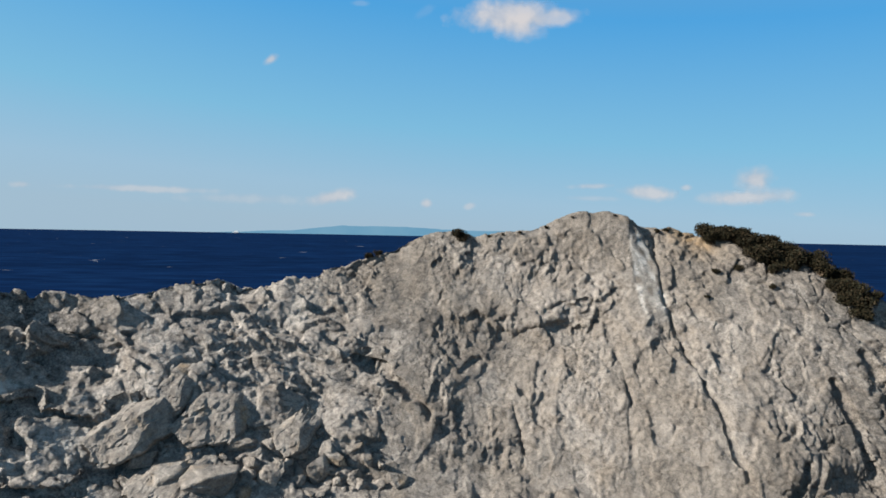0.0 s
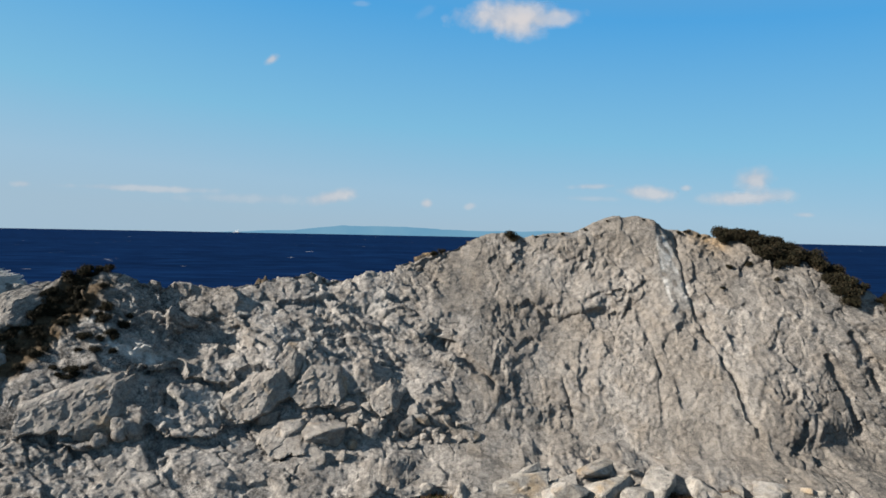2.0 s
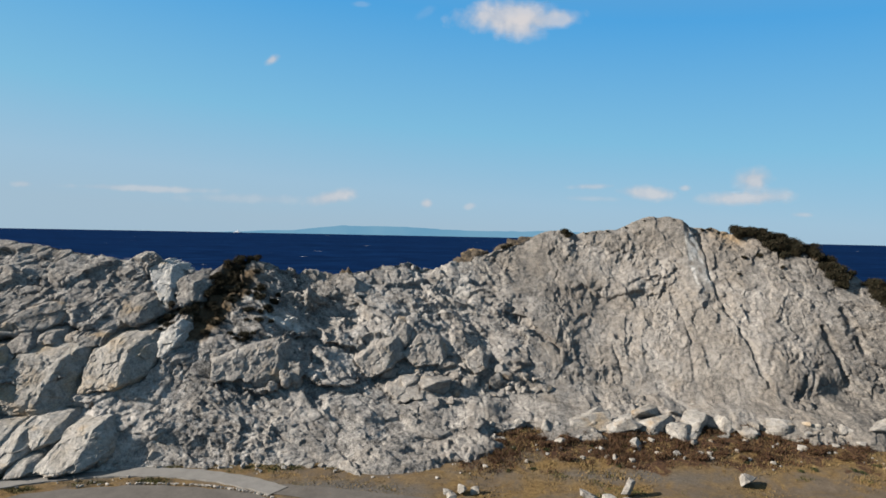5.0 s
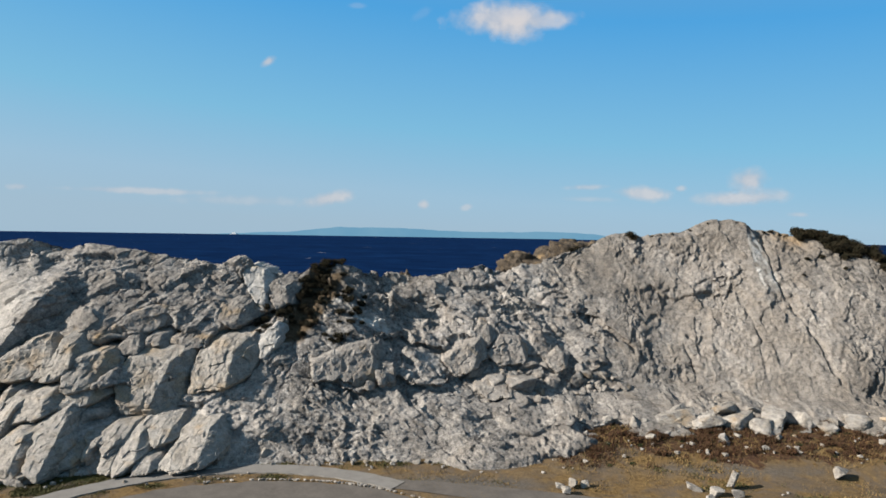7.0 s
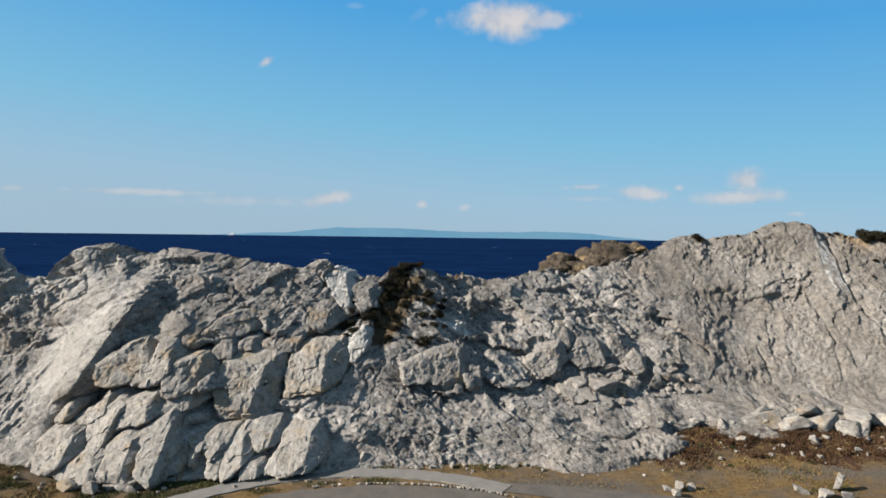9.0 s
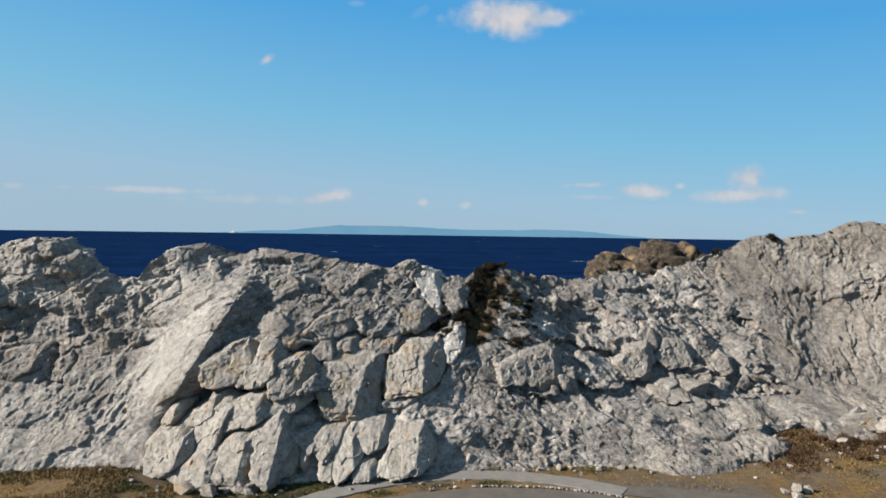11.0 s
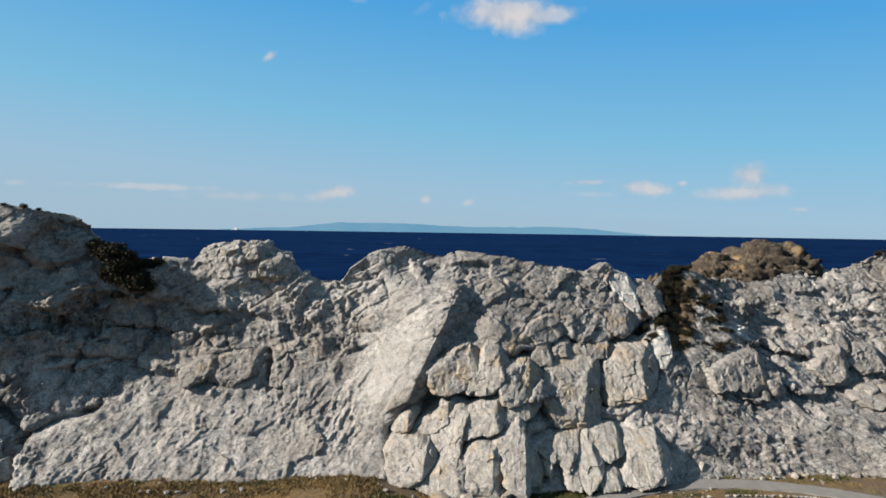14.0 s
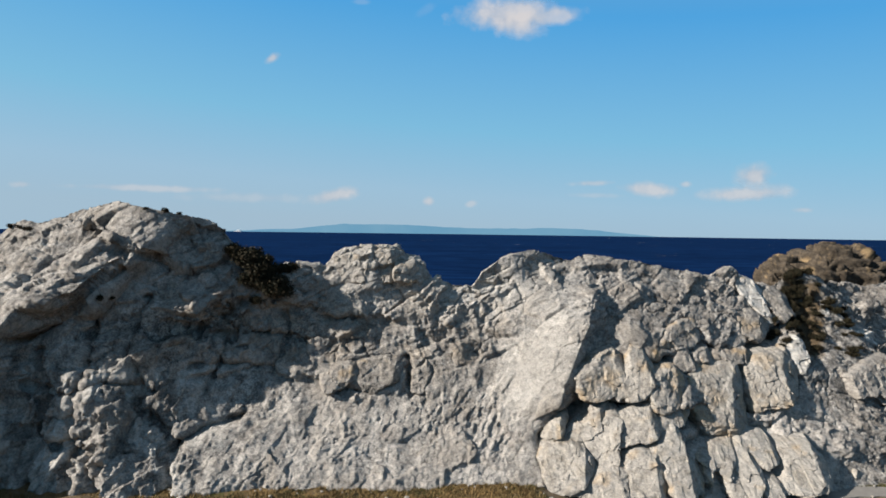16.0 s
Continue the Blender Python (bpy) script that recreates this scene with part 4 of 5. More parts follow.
    # the last term paints the boss's own shade, west of x = -82
    crust_shade = np.clip(crust_shade - 1.2 * pale - 0.25 * wall * smooth(-82, -77, x) * (1 - smooth(5.5, 8, z)) + 0.10 * (1 - smooth(-88, -82, x)) * (1 - smooth(12, 15, z)), 0, 1)
    warm = np.clip(warm - pale, 0, 1)
    och = np.zeros_like(x)
    for a, c, s in ((-45.3, 8.2, 0.8), (-41.0, 8.7, 0.9), (-53.0, 2.4, 0.6), (-56.0, 5.0, 0.4), (-34.6, 10.5, 1.2), (-35.2, 11.6, 0.8), (-34.2, 12.8, 0.7), (-50.5, 9.2, 0.6), (19.5, 19.0, 1.6), (-46.9, 4.2, 0.5)):
        och += np.exp(-(((x - a) / s) ** 2 + ((z - c) / (0.8 * s)) ** 2))
    och = np.clip((och * (0.7 + 0.8 * n2)) + 0.16 * jointed * smooth(-0.1, 0.3, n2), 0, 0.85)
    col = np.stack([warm, crust_shade, och, np.ones_like(x)], -1)
    soil = np.exp(-((x - np.interp(z, [6, 9.2, 12, 15], [-36.2, -35.2, -34.0, -33.2])) / (1.0 + 0.1 * (z - 9))) ** 2) * smooth(7.5, 9, z) * 0.95
    for w, d0, line in CRACKS_BLOCKS[:5] + CRACKS_WEST[1:2]:
        soil = np.maximum(soil, 0.62 * np.exp(-((near_line(x, z, line)[0] - 0.1) / (w * 1.1)) ** 2))
    soil = np.maximum(soil, 0.75 * np.exp(-(((x + 34.6 - 0.95 * (z - 12.2)) / 1.5) ** 2 + ((z - 12.2) / 3.2) ** 4)) * smooth(-0.15, 0.25, n2))
    soil = np.maximum(soil, 0.9 * np.exp(-(((x + 33.2 - 0.55 * (z - 11.5)) / 1.7) ** 2 + ((z - 11.5) / 3.6) ** 4)))
    soil = soil * (0.75 + 0.6 * n2)
    white = np.clip(1.3 * pale + 0.6 * np.exp(-(((x + 21.5) / 1.6) ** 2 + ((z - 6.4) / 0.7) ** 2)) + 0.5 * np.exp(-(((x + 10.5) / 0.8) ** 2 + ((z - 12.8) / 0.9) ** 2)), 0, 1)
    # the first streaks paint the sunlit faces of the ribs at the boss's foot
    white = np.clip(white + 0.55 * (1 - smooth(-88, -82, x)) * (1 - smooth(7, 10, z)) * smooth(0.05, 0.4, vnoise(Q * np.array((1, 1, 0.22)), 0.9, 641)) + 0.40 * plain_face + 0.36 * np.exp(-(((x + 67.5) / 11.0) ** 4 + ((z - 14.6) / 3.0) ** 4)) + 0.08 * wall * smooth(-90, -82, x) * (1 - smooth(5.5, 8, z)) * (0.7 + 0.8 * n2) + 0.8 * plane * (0.7 + 1.2 * vnoise(Q * np.array((1, 1, 0.1)), 0.4, 631)), 0, 1)
    marks = np.stack([white, np.clip(soil, 0, 1), white * 0, white * 0 + 1], -1)
    ob = sheet("cliff", P2, CLIFF, ("stain_shade", col))
    a = ob.data.color_attributes.new("marks", "FLOAT_COLOR", "POINT")
    a.data.foreach_set("color", np.ascontiguousarray(marks, np.float32).ravel())
    return tagged(ob, "long ridge of white and grey craggy limestone by the sea", "rock", kind="structure"), P2


cliff, FACE = ridge()


def on_face(x, z):
    """A point on the rough face at x and about the height z."""
    c = int(np.clip(round((x + 125) / STEP), 0, len(RX) - 1))
    col = FACE[:312, c]
    i = int(np.argmin(np.abs(col[:, 2] - z)))
    return Vector(col[i])


# ground, sea, distance ---------------------------------------------------------------


def level(x, y):
    """The height of the ground in front of the ridge."""
    x, y = np.asarray(x, float), np.asarray(y, float)
    e = smooth(-15, -5, x) * 0.19 * np.clip(y - 24.5, 0, 9)
    w = (1 - smooth(-63, -56, x)) * 0.9 * smooth(12, 24, y)
    return -0.35 + e + w + 0.10 * np.sin(x * 0.31 + 0.7) * np.cos(y * 0.27) * smooth(26.5, 27.5, np.abs(x + 34.5) + np.abs(y - 7) * 0.4)


def ground():
    xs, ys = np.arange(-150, 80, 0.5), np.arange(-110, 46, 0.5)
    X, Y = np.meshgrid(xs, ys)
    Z = level(X.ravel(), Y.ravel()).reshape(X.shape)
    Q = np.stack([X, Y, X * 0], -1).reshape(-1, 3)
    n = fractal(Q, 3.0, 4, 0.6, 401).reshape(X.shape)
    ring = np.hypot(X + 34.5, Y - 7)
    off = smooth(19.6, 20.6, ring)
    Z += n * 0.10 * np.clip(off, 0, 1)
    lump = fractal(Q, 1.1, 3, 0.6, 411).reshape(X.shape)
    rust = np.clip(smooth(-13, -8, X + 1.5 * n) * smooth(26.4, 30.0, Y + 4.5 * n - 0.05 * X) * (1.0 + 0.8 * n), 0, 1)
    Z += lump * 0.12 * rust
    grit = np.clip(np.exp(-(((X + 19) / 6) ** 2 + ((Y - 23.3) / 1.5) ** 2)) * 1.3 + np.exp(-(((X - 1) / 9) ** 2 + ((Y - 26) / 1.0) ** 2)) * 0.9 + 0.5 * n, 0, 1) * smooth(10, 16, Y) * (1 - rust)
    foot = np.interp(X, AT, BACK_1) - Y
    n2 = fractal(Q, 5.0, 3, 0.6, 421).reshape(X.shape)
    green = np.clip((1 - smooth(0.6, 2.6, foot)) * (0.35 + 0.5 * smooth(-62, -56, X) * (1 - smooth(-40, -34, X)) + 0.7 * n2) + 0.15 * smooth(0.25, 0.5, n2) * smooth(20, 24, Y), 0, 1)
    col = np.stack([rust, grit, green, X * 0 + 1], -1)
    ob = sheet("ground", np.stack([X, Y, Z], -1), ground_material(), ("cover", col))
    tagged(ob, "dry earth and straw ground at the foot of the rock", "ground", kind="structure")
    # the sea reaches the horizon
    me = bpy.data.meshes.new("water")
    rings = [0, 60, 160, 400, 900, 1800, 3200, 4940]
    vs, fs = [(0, 120, -4)], []
    for r in rings[1:]:
        for k in range(128):
            a = 2 * math.pi * k / 128
            vs.append((r * math.cos(a), 120 * (1 - r / 4940) + r * math.sin(a), -4))
    for k in range(128):
        fs.append((0, 1 + k, 1 + (k + 1) % 128))
    for i in range(len(rings) - 2):
        for k in range(128):
            a, b2 = 1 + i * 128, 1 + (i + 1) * 128
            fs.append((a + k, b2 + k, b2 + (k + 1) % 128, a + (k + 1) % 128))
    me.from_pydata(vs, [], fs)
    me.materials.append(sea_material())
    tagged(new("water", me), "deep blue open sea with small whitecaps", "sea", kind="structure")


ground()


def island():
    """A far hazy coast on the horizon; the haze is painted as a blue glow."""
    m, t, b = nodes_of("painted_haze")
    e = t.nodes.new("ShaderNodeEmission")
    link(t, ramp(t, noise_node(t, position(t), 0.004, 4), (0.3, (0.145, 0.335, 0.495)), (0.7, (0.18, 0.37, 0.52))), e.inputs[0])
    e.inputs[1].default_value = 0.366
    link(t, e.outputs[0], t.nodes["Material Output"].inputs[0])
    xs = np.linspace(-1680, 1580, 120)
    env = np.interp(xs, [-1680, -1150, -760, -300, 250, 800, 1150, 1580], [0, 26, 68, 62, 52, 56, 42, 0])
    q = np.stack([xs, xs * 0, xs * 0], -1)
    h = env * (1 + 0.16 * fractal(q, 260, 4, 0.5, 9)) + 2 * vnoise(q, 60, 5) * (env > 8)
    vs, fs = [], []
    for x, z in zip(xs, h):
        y = math.sqrt(4870 ** 2 - x * x)
        vs += [(x, y - 40, -5), (x, y, -4 + max(z, 0.4)), (x, y + 40, -5)]
    for i in range(len(xs) - 1):
        a, c = 3 * i, 3 * i + 3
        fs += [(a, c, c + 1, a + 1), (a + 1, c + 1, c + 2, a + 2)]
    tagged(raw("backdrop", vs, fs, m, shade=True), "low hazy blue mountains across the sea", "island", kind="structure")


island()

# clouds: place (x, z on a far plane), half width, half height, tilt, density
FAR = 4300.0


def cloud_material():
    m, t, b = nodes_of("cloud")
    o = object_coords(t)
    ln = t.nodes.new("ShaderNodeVectorMath")
    ln.operation = "LENGTH"
    link(t, o, ln.inputs[0])
    info = t.nodes.new("ShaderNodeObjectInfo")
    puff = noise_node(t, position(t), 0.0065, 4, 0.45, 0.1)
    wisp = noise_node(t, position(t), 0.02, 4, 0.5, 0.2)
    n = value(t, "ADD", value(t, "MULTIPLY", puff, 0.75), value(t, "MULTIPLY", wisp, 0.25))
    body = value(t, "SUBTRACT", value(t, "ADD", value(t, "MULTIPLY", n, 1.25), 0.34), ln.outputs["Value"])
    dens = ramp(t, body, (0.0, (0, 0, 0)), (0.22, (0.3, 0.3, 0.3)), (0.6, (1, 1, 1)))
    a = value(t, "MULTIPLY", dens, info.outputs["Alpha"], True)
    e, tr, mx = t.nodes.new("ShaderNodeEmission"), t.nodes.new("ShaderNodeBsdfTransparent"), t.nodes.new("ShaderNodeAddShader")
    # sunlit and grey parts of the cloud are put into its glow colour
    shade = ramp(t, value(t, "ADD", n, value(t, "MULTIPLY", value(t, "ADD", body, 0.0), 0.25)), (0.4, (0.45, 0.50, 0.58)), (0.75, (0.68, 0.655, 0.66)))
    link(t, mixed(t, a, (0, 0, 0), shade), e.inputs[0])
    e.inputs[1].default_value = 0.366
    link(t, mixed(t, a, (1, 1, 1), (0, 0, 0)), tr.inputs[0])
    link(t, tr.outputs[0], mx.inputs[0])
    link(t, e.outputs[0], mx.inputs[1])
    link(t, mx.outputs[0], t.nodes["Material Output"].inputs[0])
    return m


CLOUD = cloud_material()


def cloud(x, z, w, h, tilt, dens):
    me = bpy.data.meshes.new("cloud")
    me.from_pydata([(-1.5, 0, -1.5), (1.5, 0, -1.5), (1.5, 0, 1.5), (-1.5, 0, 1.5)], [], [(0, 1, 2, 3)])
    me.materials.append(CLOUD)
    ob = new("cloud", me)
    ob.matrix_basis = pose(x, FAR, z, 0, -tilt, 0) @ Matrix.Diagonal((w, 1, h, 1))
    ob.color = (1, 1, 1, dens)
    ob.visible_shadow = False
    return tagged(ob, "small white fair-weather cloud low over the sea", "cloud", kind="structure")


for c in ((405, 1500, 440, 135, 5, 0.85), (480, 1435, 230, 120, 0, 0.8), (700, 1490, 260, 80, 8, 0.6), (-1190, 1180, 78, 40, 28, 0.75),
          (2125, 430, 165, 105, 5, 0.8), (2080, 300, 380, 60, 2, 0.72), (1405, 325, 240, 62, -4, 0.72), (1010, 362, 180, 28, 2, 0.5), (1668, 365, 50, 28, 0, 0.5),
          (-770, 255, 220, 60, 12, 0.68), (-120, 222, 46, 40, 0, 0.6), (180, 212, 48, 28, 15, 0.4), (-2100, 290, 620, 30, -1, 0.45), (-2950, 305, 90, 30, 0, 0.35),
          (-1400, 235, 520, 45, 0, 0.25), (2530, 200, 90, 24, 0, 0.4), (-610, 1610, 80, 26, 0, 0.14), (-150, 1565, 100, 40, 30, 0.08), (1060, 285, 220, 26, 0, 0.25),
          (2330, 355, 190, 55, 0, 0.3)):
    cloud(*c)
    FAR += 9.0


def ship():
    white = plain("ship_paint", (0.75, 0.75, 0.73), 0.5, 0.2, 0.1)
    at = empty("ship", pose(-1470, 4480, -4, 0, 0, 4))
    bm = bmesh.new()
    ring0 = [bm.verts.new(v) for v in ((-24, -3.5, 0), (20, -3.5, 0), (28, 0, 0), (20, 3.5, 0), (-24, 3.5, 0))]
    ring1 = [bm.verts.new(v) for v in ((-25, -4, 5), (22, -4, 5), (33, 0, 6.5), (22, 4, 5), (-25, 4, 5))]
    bm.faces.new(ring1)
    bm.faces.new(ring0[::-1])
    for i in range(5):
        bm.faces.new((ring0[i], ring0[(i + 1) % 5], ring1[(i + 1) % 5], ring1[i]))
    part("hull", bm, white, at)
    for n, (x, z, sx, sy, sz) in (("cabin", (2, 9, 22, 6, 8)), ("funnel", (8, 16, 4, 3, 7))):
        bm = bmesh.new()
        bmesh.ops.create_cube(bm, size=1, matrix=Matrix.Translation((x, 0, z)) @ Matrix.Diagonal((sx, sy, sz, 1)))
        part(n, bm, white, at)
    tagged(at, "tiny white ship far out near the horizon", "ship")


ship()

rnd = random.Random(11)

# loose rock ----------------------------------------------------------------------------


def unit_sphere(detail):
    bm = bmesh.new()
    bmesh.ops.create_icosphere(bm, subdivisions=detail, radius=1)
    v = np.array([p.co[:] for p in bm.verts])
    f = [tuple(q.index for q in g.verts) for g in bm.faces]
    bm.free()
    return v / np.linalg.norm(v, axis=1, keepdims=True), f


SPHERES = {k: unit_sphere(k) for k in (5, 6)}


def stone_mesh(name, seed, detail=3, points=16, grain=0.02, material=STONE):
    """A broken stone: a hull of flat faces with worn edges and a rough skin."""
    r = random.Random(seed)
    bm = bmesh.new()
    for _ in range(points):
        d = np.array([r.gauss(0, 1) for _ in range(3)])
        d /= np.linalg.norm(d)
        d = np.sign(d) * np.abs(d) ** 0.6 * r.uniform(0.82, 1.02)
        bm.verts.new(d)
    out = bmesh.ops.convex_hull(bm, input=bm.verts[:])
    bmesh.ops.delete(bm, geom=[g for g in set(out["geom_interior"] + out["geom_unused"]) if isinstance(g, bmesh.types.BMVert)], context="VERTS")
    bmesh.ops.dissolve_limit(bm, angle_limit=radians(9), verts=bm.verts[:], edges=bm.edges[:])
    bmesh.ops.bevel(bm, geom=bm.edges[:], offset=0.04, segments=1 if detail < 4 else 2, affect="EDGES", clamp_overlap=True)
    bmesh.ops.triangulate(bm, faces=bm.faces[:])
    if detail > 3:
        for cut in range(3):
            bmesh.ops.subdivide_edges(bm, edges=[e for e in bm.edges if e.calc_length() > 0.11], cuts=1 if cut else 2, use_grid_fill=False)
            bmesh.ops.triangulate(bm, faces=bm.faces[:])
        bm.normal_update()
        p = np.array([v.co[:] for v in bm.verts])
        n = np.array([v.normal[:] for v in bm.verts])
        k, _ = broken(p + seed, 0.5, seed, 0.03)
        p = p + n * (k * grain * 2.2 + ridged(p + seed, 0.6, 5, 0.6, seed) * grain * 1.6)[:, None]
        for v, c in zip(bm.verts, p):
            v.co = c
    me = bpy.data.meshes.new(name)
    bm.to_mesh(me)
    bm.free()
    me.materials.append(material)
    return me


BOULDERS = [stone_mesh("boulder", 40 + k, 5, 14, 0.022) for k in range(9)]
PALE_BOULDERS = [stone_mesh("boulder", 60 + k, 5, 12, 0.018, WHITE) for k in range(9)]
PEBBLES = [stone_mesh("stone", 80 + k, 3, 16, 0.05, WHITE) for k in range(8)]


def boulder(x, z, size, turn=(0, 0, 0), kind=0, push=0.0, label="pale angular limestone boulder wedged in the rock face", group="", shapes=BOULDERS):
    p = on_face(x, z)
    ob = new("boulder", shapes[kind % len(shapes)])
    ob.matrix_basis = pose(p.x, p.y + push, p.z, *turn) @ Matrix.Diagonal((size[0] / 2, size[1] / 2, size[2] / 2, 1))
    return tagged(ob, label, "boulder", group)


for x, z, sx, sy, sz, rx, ry, rz, kind in (
        (-59.6, 0.2, 1.5, 1.2, 1.2, 0, 30, 10, 7), (-51.9, 0.1, 1.0, 1.0, 0.9, 0, 10, 20, 8), (-48.9, -0.1, 0.9, 0.9, 0.8, 0, 0, 40, 3),
        (-40.2, -0.1, 0.8, 0.8, 0.8, 0, 14, 0, 8), (-38.8, 0.2, 1.2, 1.0, 1.1, 0, -16, 10, 4), (-61.2, 0.0, 0.9, 0.9, 0.8, 0, 0, 10, 6), (-35.2, 0.3, 1.1, 1.0, 0.9, 0, 20, 10, 1)):
    boulder(x, z, (sx, sy, sz), (rx, ry, rz), kind, -0.1, "small pale limestone block fallen at the foot", "foot blocks", PALE_BOULDERS)


def outlined_block(push, gx, gz, corners, label, group, seed, material):
    """A block of stone with the given outline, set into the face: a leaning front, broken edges, sides that run back into the rock."""
    xs, zs = [a for a, _ in corners], [b for _, b in corners]
    xc, zc = sum(xs) / len(xs), sum(zs) / len(zs)
    h = 0.085
    r = random.Random(seed)
    X, Z = np.meshgrid(np.arange(min(xs) - 0.5, max(xs) + 0.5, h), np.arange(min(zs) - 0.5, max(zs) + 0.5, h))
    Q = np.stack([X, X * 0 + seed, Z], -1).reshape(-1, 3)
    wx, wz = (0.42 * fractal(Q, 1.1, 5, 0.62, seed + k).reshape(X.shape) for k in (0, 5))
    deep = within(X + wx, Z + wz, corners) + r.uniform(0.12, 0.32)
    one = np.array([xc])
    base = float(face(one, np.array([zc]))[0])
    rise = float(face(one, np.array([zc + 1.0]))[0] - face(one, np.array([zc - 1.0]))[0]) / 2
    run = float(face(one + 1.0, np.array([zc]))[0] - face(one - 1.0, np.array([zc]))[0]) / 2
    dx, dz = X - xc, Z - zc
    half_w, half_h = (max(xs) - min(xs)) / 2, (max(zs) - min(zs)) / 2
    out = push + r.uniform(-0.25, 0.15) + gx * dx + gz * dz
    # the east side and the foot break away from the front
    out = np.minimum(out, push + gx * 0.3 * half_w - r.uniform(0.6, 1.3) * (dx + r.uniform(-0.4, 0.4) * dz - r.uniform(0.3, 0.6) * half_w))
    out = np.minimum(out, push + 0.2 + r.uniform(0.5, 1.0) * (dz + r.uniform(-0.4, 0.4) * dx + r.uniform(0.4, 0.7) * half_h))
    out = np.minimum(out, push + 0.25 - r.uniform(0.5, 1.0) * (dz + r.uniform(-0.5, 0.5) * dx - r.uniform(0.4, 0.7) * half_h))
    W = Q + 0.14 * np.stack([fractal(Q, 0.6, 3, 0.6, seed + k) for k in (21, 24, 27)], -1)
    cells, _ = broken(W, 1.2, seed + 9, 0.04, Q)
    chips, _ = broken(W, 0.42, seed + 13, 0.08, Q)
    out = out + (0.15 * cells + 0.07 * chips + 0.08 * fractal(Q, 0.8, 5, 0.66, seed + 17)).reshape(X.shape)
    out = out - 0.10 * (1 - np.clip(deep / 0.12, 0, 1)) - 4.0 * np.clip(-deep, 0, None)
    Y = base + rise * dz + run * dx - out
    keep = deep > -0.42
    full = keep[:-1, :-1] & keep[:-1, 1:] & keep[1:, 1:] & keep[1:, :-1]
    n = np.cumsum(keep.ravel()).reshape(keep.shape) - 1
    fs = np.stack([n[:-1, :-1][full], n[:-1, 1:][full], n[1:, 1:][full], n[1:, :-1][full]], -1)
    at = np.array([xc, base, zc])
    ob = raw("boulder", (np.stack([X, Y, Z], -1)[keep] - at).tolist(), fs.tolist(), material)
    ob.matrix_basis = pose(*at)
    return tagged(ob, label, "boulder", group)


seed = 700
for rows, label, group, stuff in (
        (BLOCKS_LEDGE, "great pale limestone block split by dark clefts", "ledge blocks", STAINED), (BLOCKS_BAND, "pale limestone block above a dark bedding crack", "band blocks", STONE), (BLOCKS_WHITE, "bright white limestone block beside the soil-filled cleft", "white blocks", BRIGHT),
        (BLOCKS_FOOT, "great angular pale limestone block at the foot of the rock", "foot blocks", WHITE), (BLOCKS_FOOT_EAST, "angular pale limestone block beside the curved path", "foot blocks", WHITE),
        (BLOCKS_FOOT_WEST, "angular pale limestone block on the dry grass edge", "foot blocks", WHITE), (BLOCKS_WALL, "pale block on a ledge across the rock wall", "wall blocks", STONE),
        (BLOCKS_CAP, "grey-white block of the broken skyline cap", "cap blocks", WHITE), (BLOCKS_RUBBLE, "rounded grey limestone boulder bulging from the rubble", "bulging boulders", STONE)):
    for push, gx, gz, corners in rows:
        outlined_block(push, gx, gz, corners, label, group, seed, stuff)
        seed += 31
for k, (x, z, sx, sy, sz, rx, ry, rz, kind) in enumerate((
        (-13.3, 4.1, 3.8, 2.6, 2.0, 0, 6, 10, 6), (-15.8, 4.3, 3.0, 2.4, 1.9, 0, -8, 60, 1), (-10.2, 4.0, 1.8, 1.7, 1.5, 0, 10, 0, 2),
        (-7.6, 4.1, 1.9, 1.7, 2.0, 0, -20, 20, 3), (-5.2, 3.6, 1.1, 1.0, 1.3, 0, 0, 10, 4), (-12.4, 5.3, 3.4, 2.0, 1.0, 0, -6, 0, 5),
        (-9.3, 5.0, 2.8, 1.8, 0.9, 0, 14, 10, 0), (-6.4, 4.7, 2.2, 1.4, 0.9, 0, 12, -10, 1), (-17.6, 5.0, 2.2, 1.6, 1.2, 0, -10, 5, 2), (-8.6, 3.6, 1.2, 1.1, 1.0, 0, 0, 0, 3),
        (-11.3, 3.3, 1.3, 1.1, 1.0, 0, 0, 40, 4), (-6.2, 3.4, 0.8, 0.8, 0.7, 0, 0, 0, 5), (-14.6, 3.2, 1.5, 1.2, 1.0, 0, 0, 70, 6), (-4.3, 3.3, 0.6, 0.6, 0.5, 0, 0, 10, 1))):
    boulder(x, z, (sx, sy, sz), (rx, ry, rz), kind, -0.1, "grey broken boulder in a heap on the rock shelf", "boulder heap")
for k in range(46):
    x = rnd.uniform(-15.5, -2.6)
    s = rnd.uniform(0.35, 1.25) * (0.7 + 0.5 * rnd.random())
    z = rnd.uniform(2.9, 3.6 + 2.3 * smooth(-2, -7, x) - 0.5 * smooth(-12, -16, x))
    boulder(x, float(z), (s * rnd.uniform(1.0, 1.6), s, s * rnd.uniform(0.6, 1.0)), (rnd.uniform(-25, 25), rnd.uniform(-35, 35), rnd.uniform(0, 180)), k, -0.12, "grey broken boulder in a heap on the rock shelf", "boulder heap")
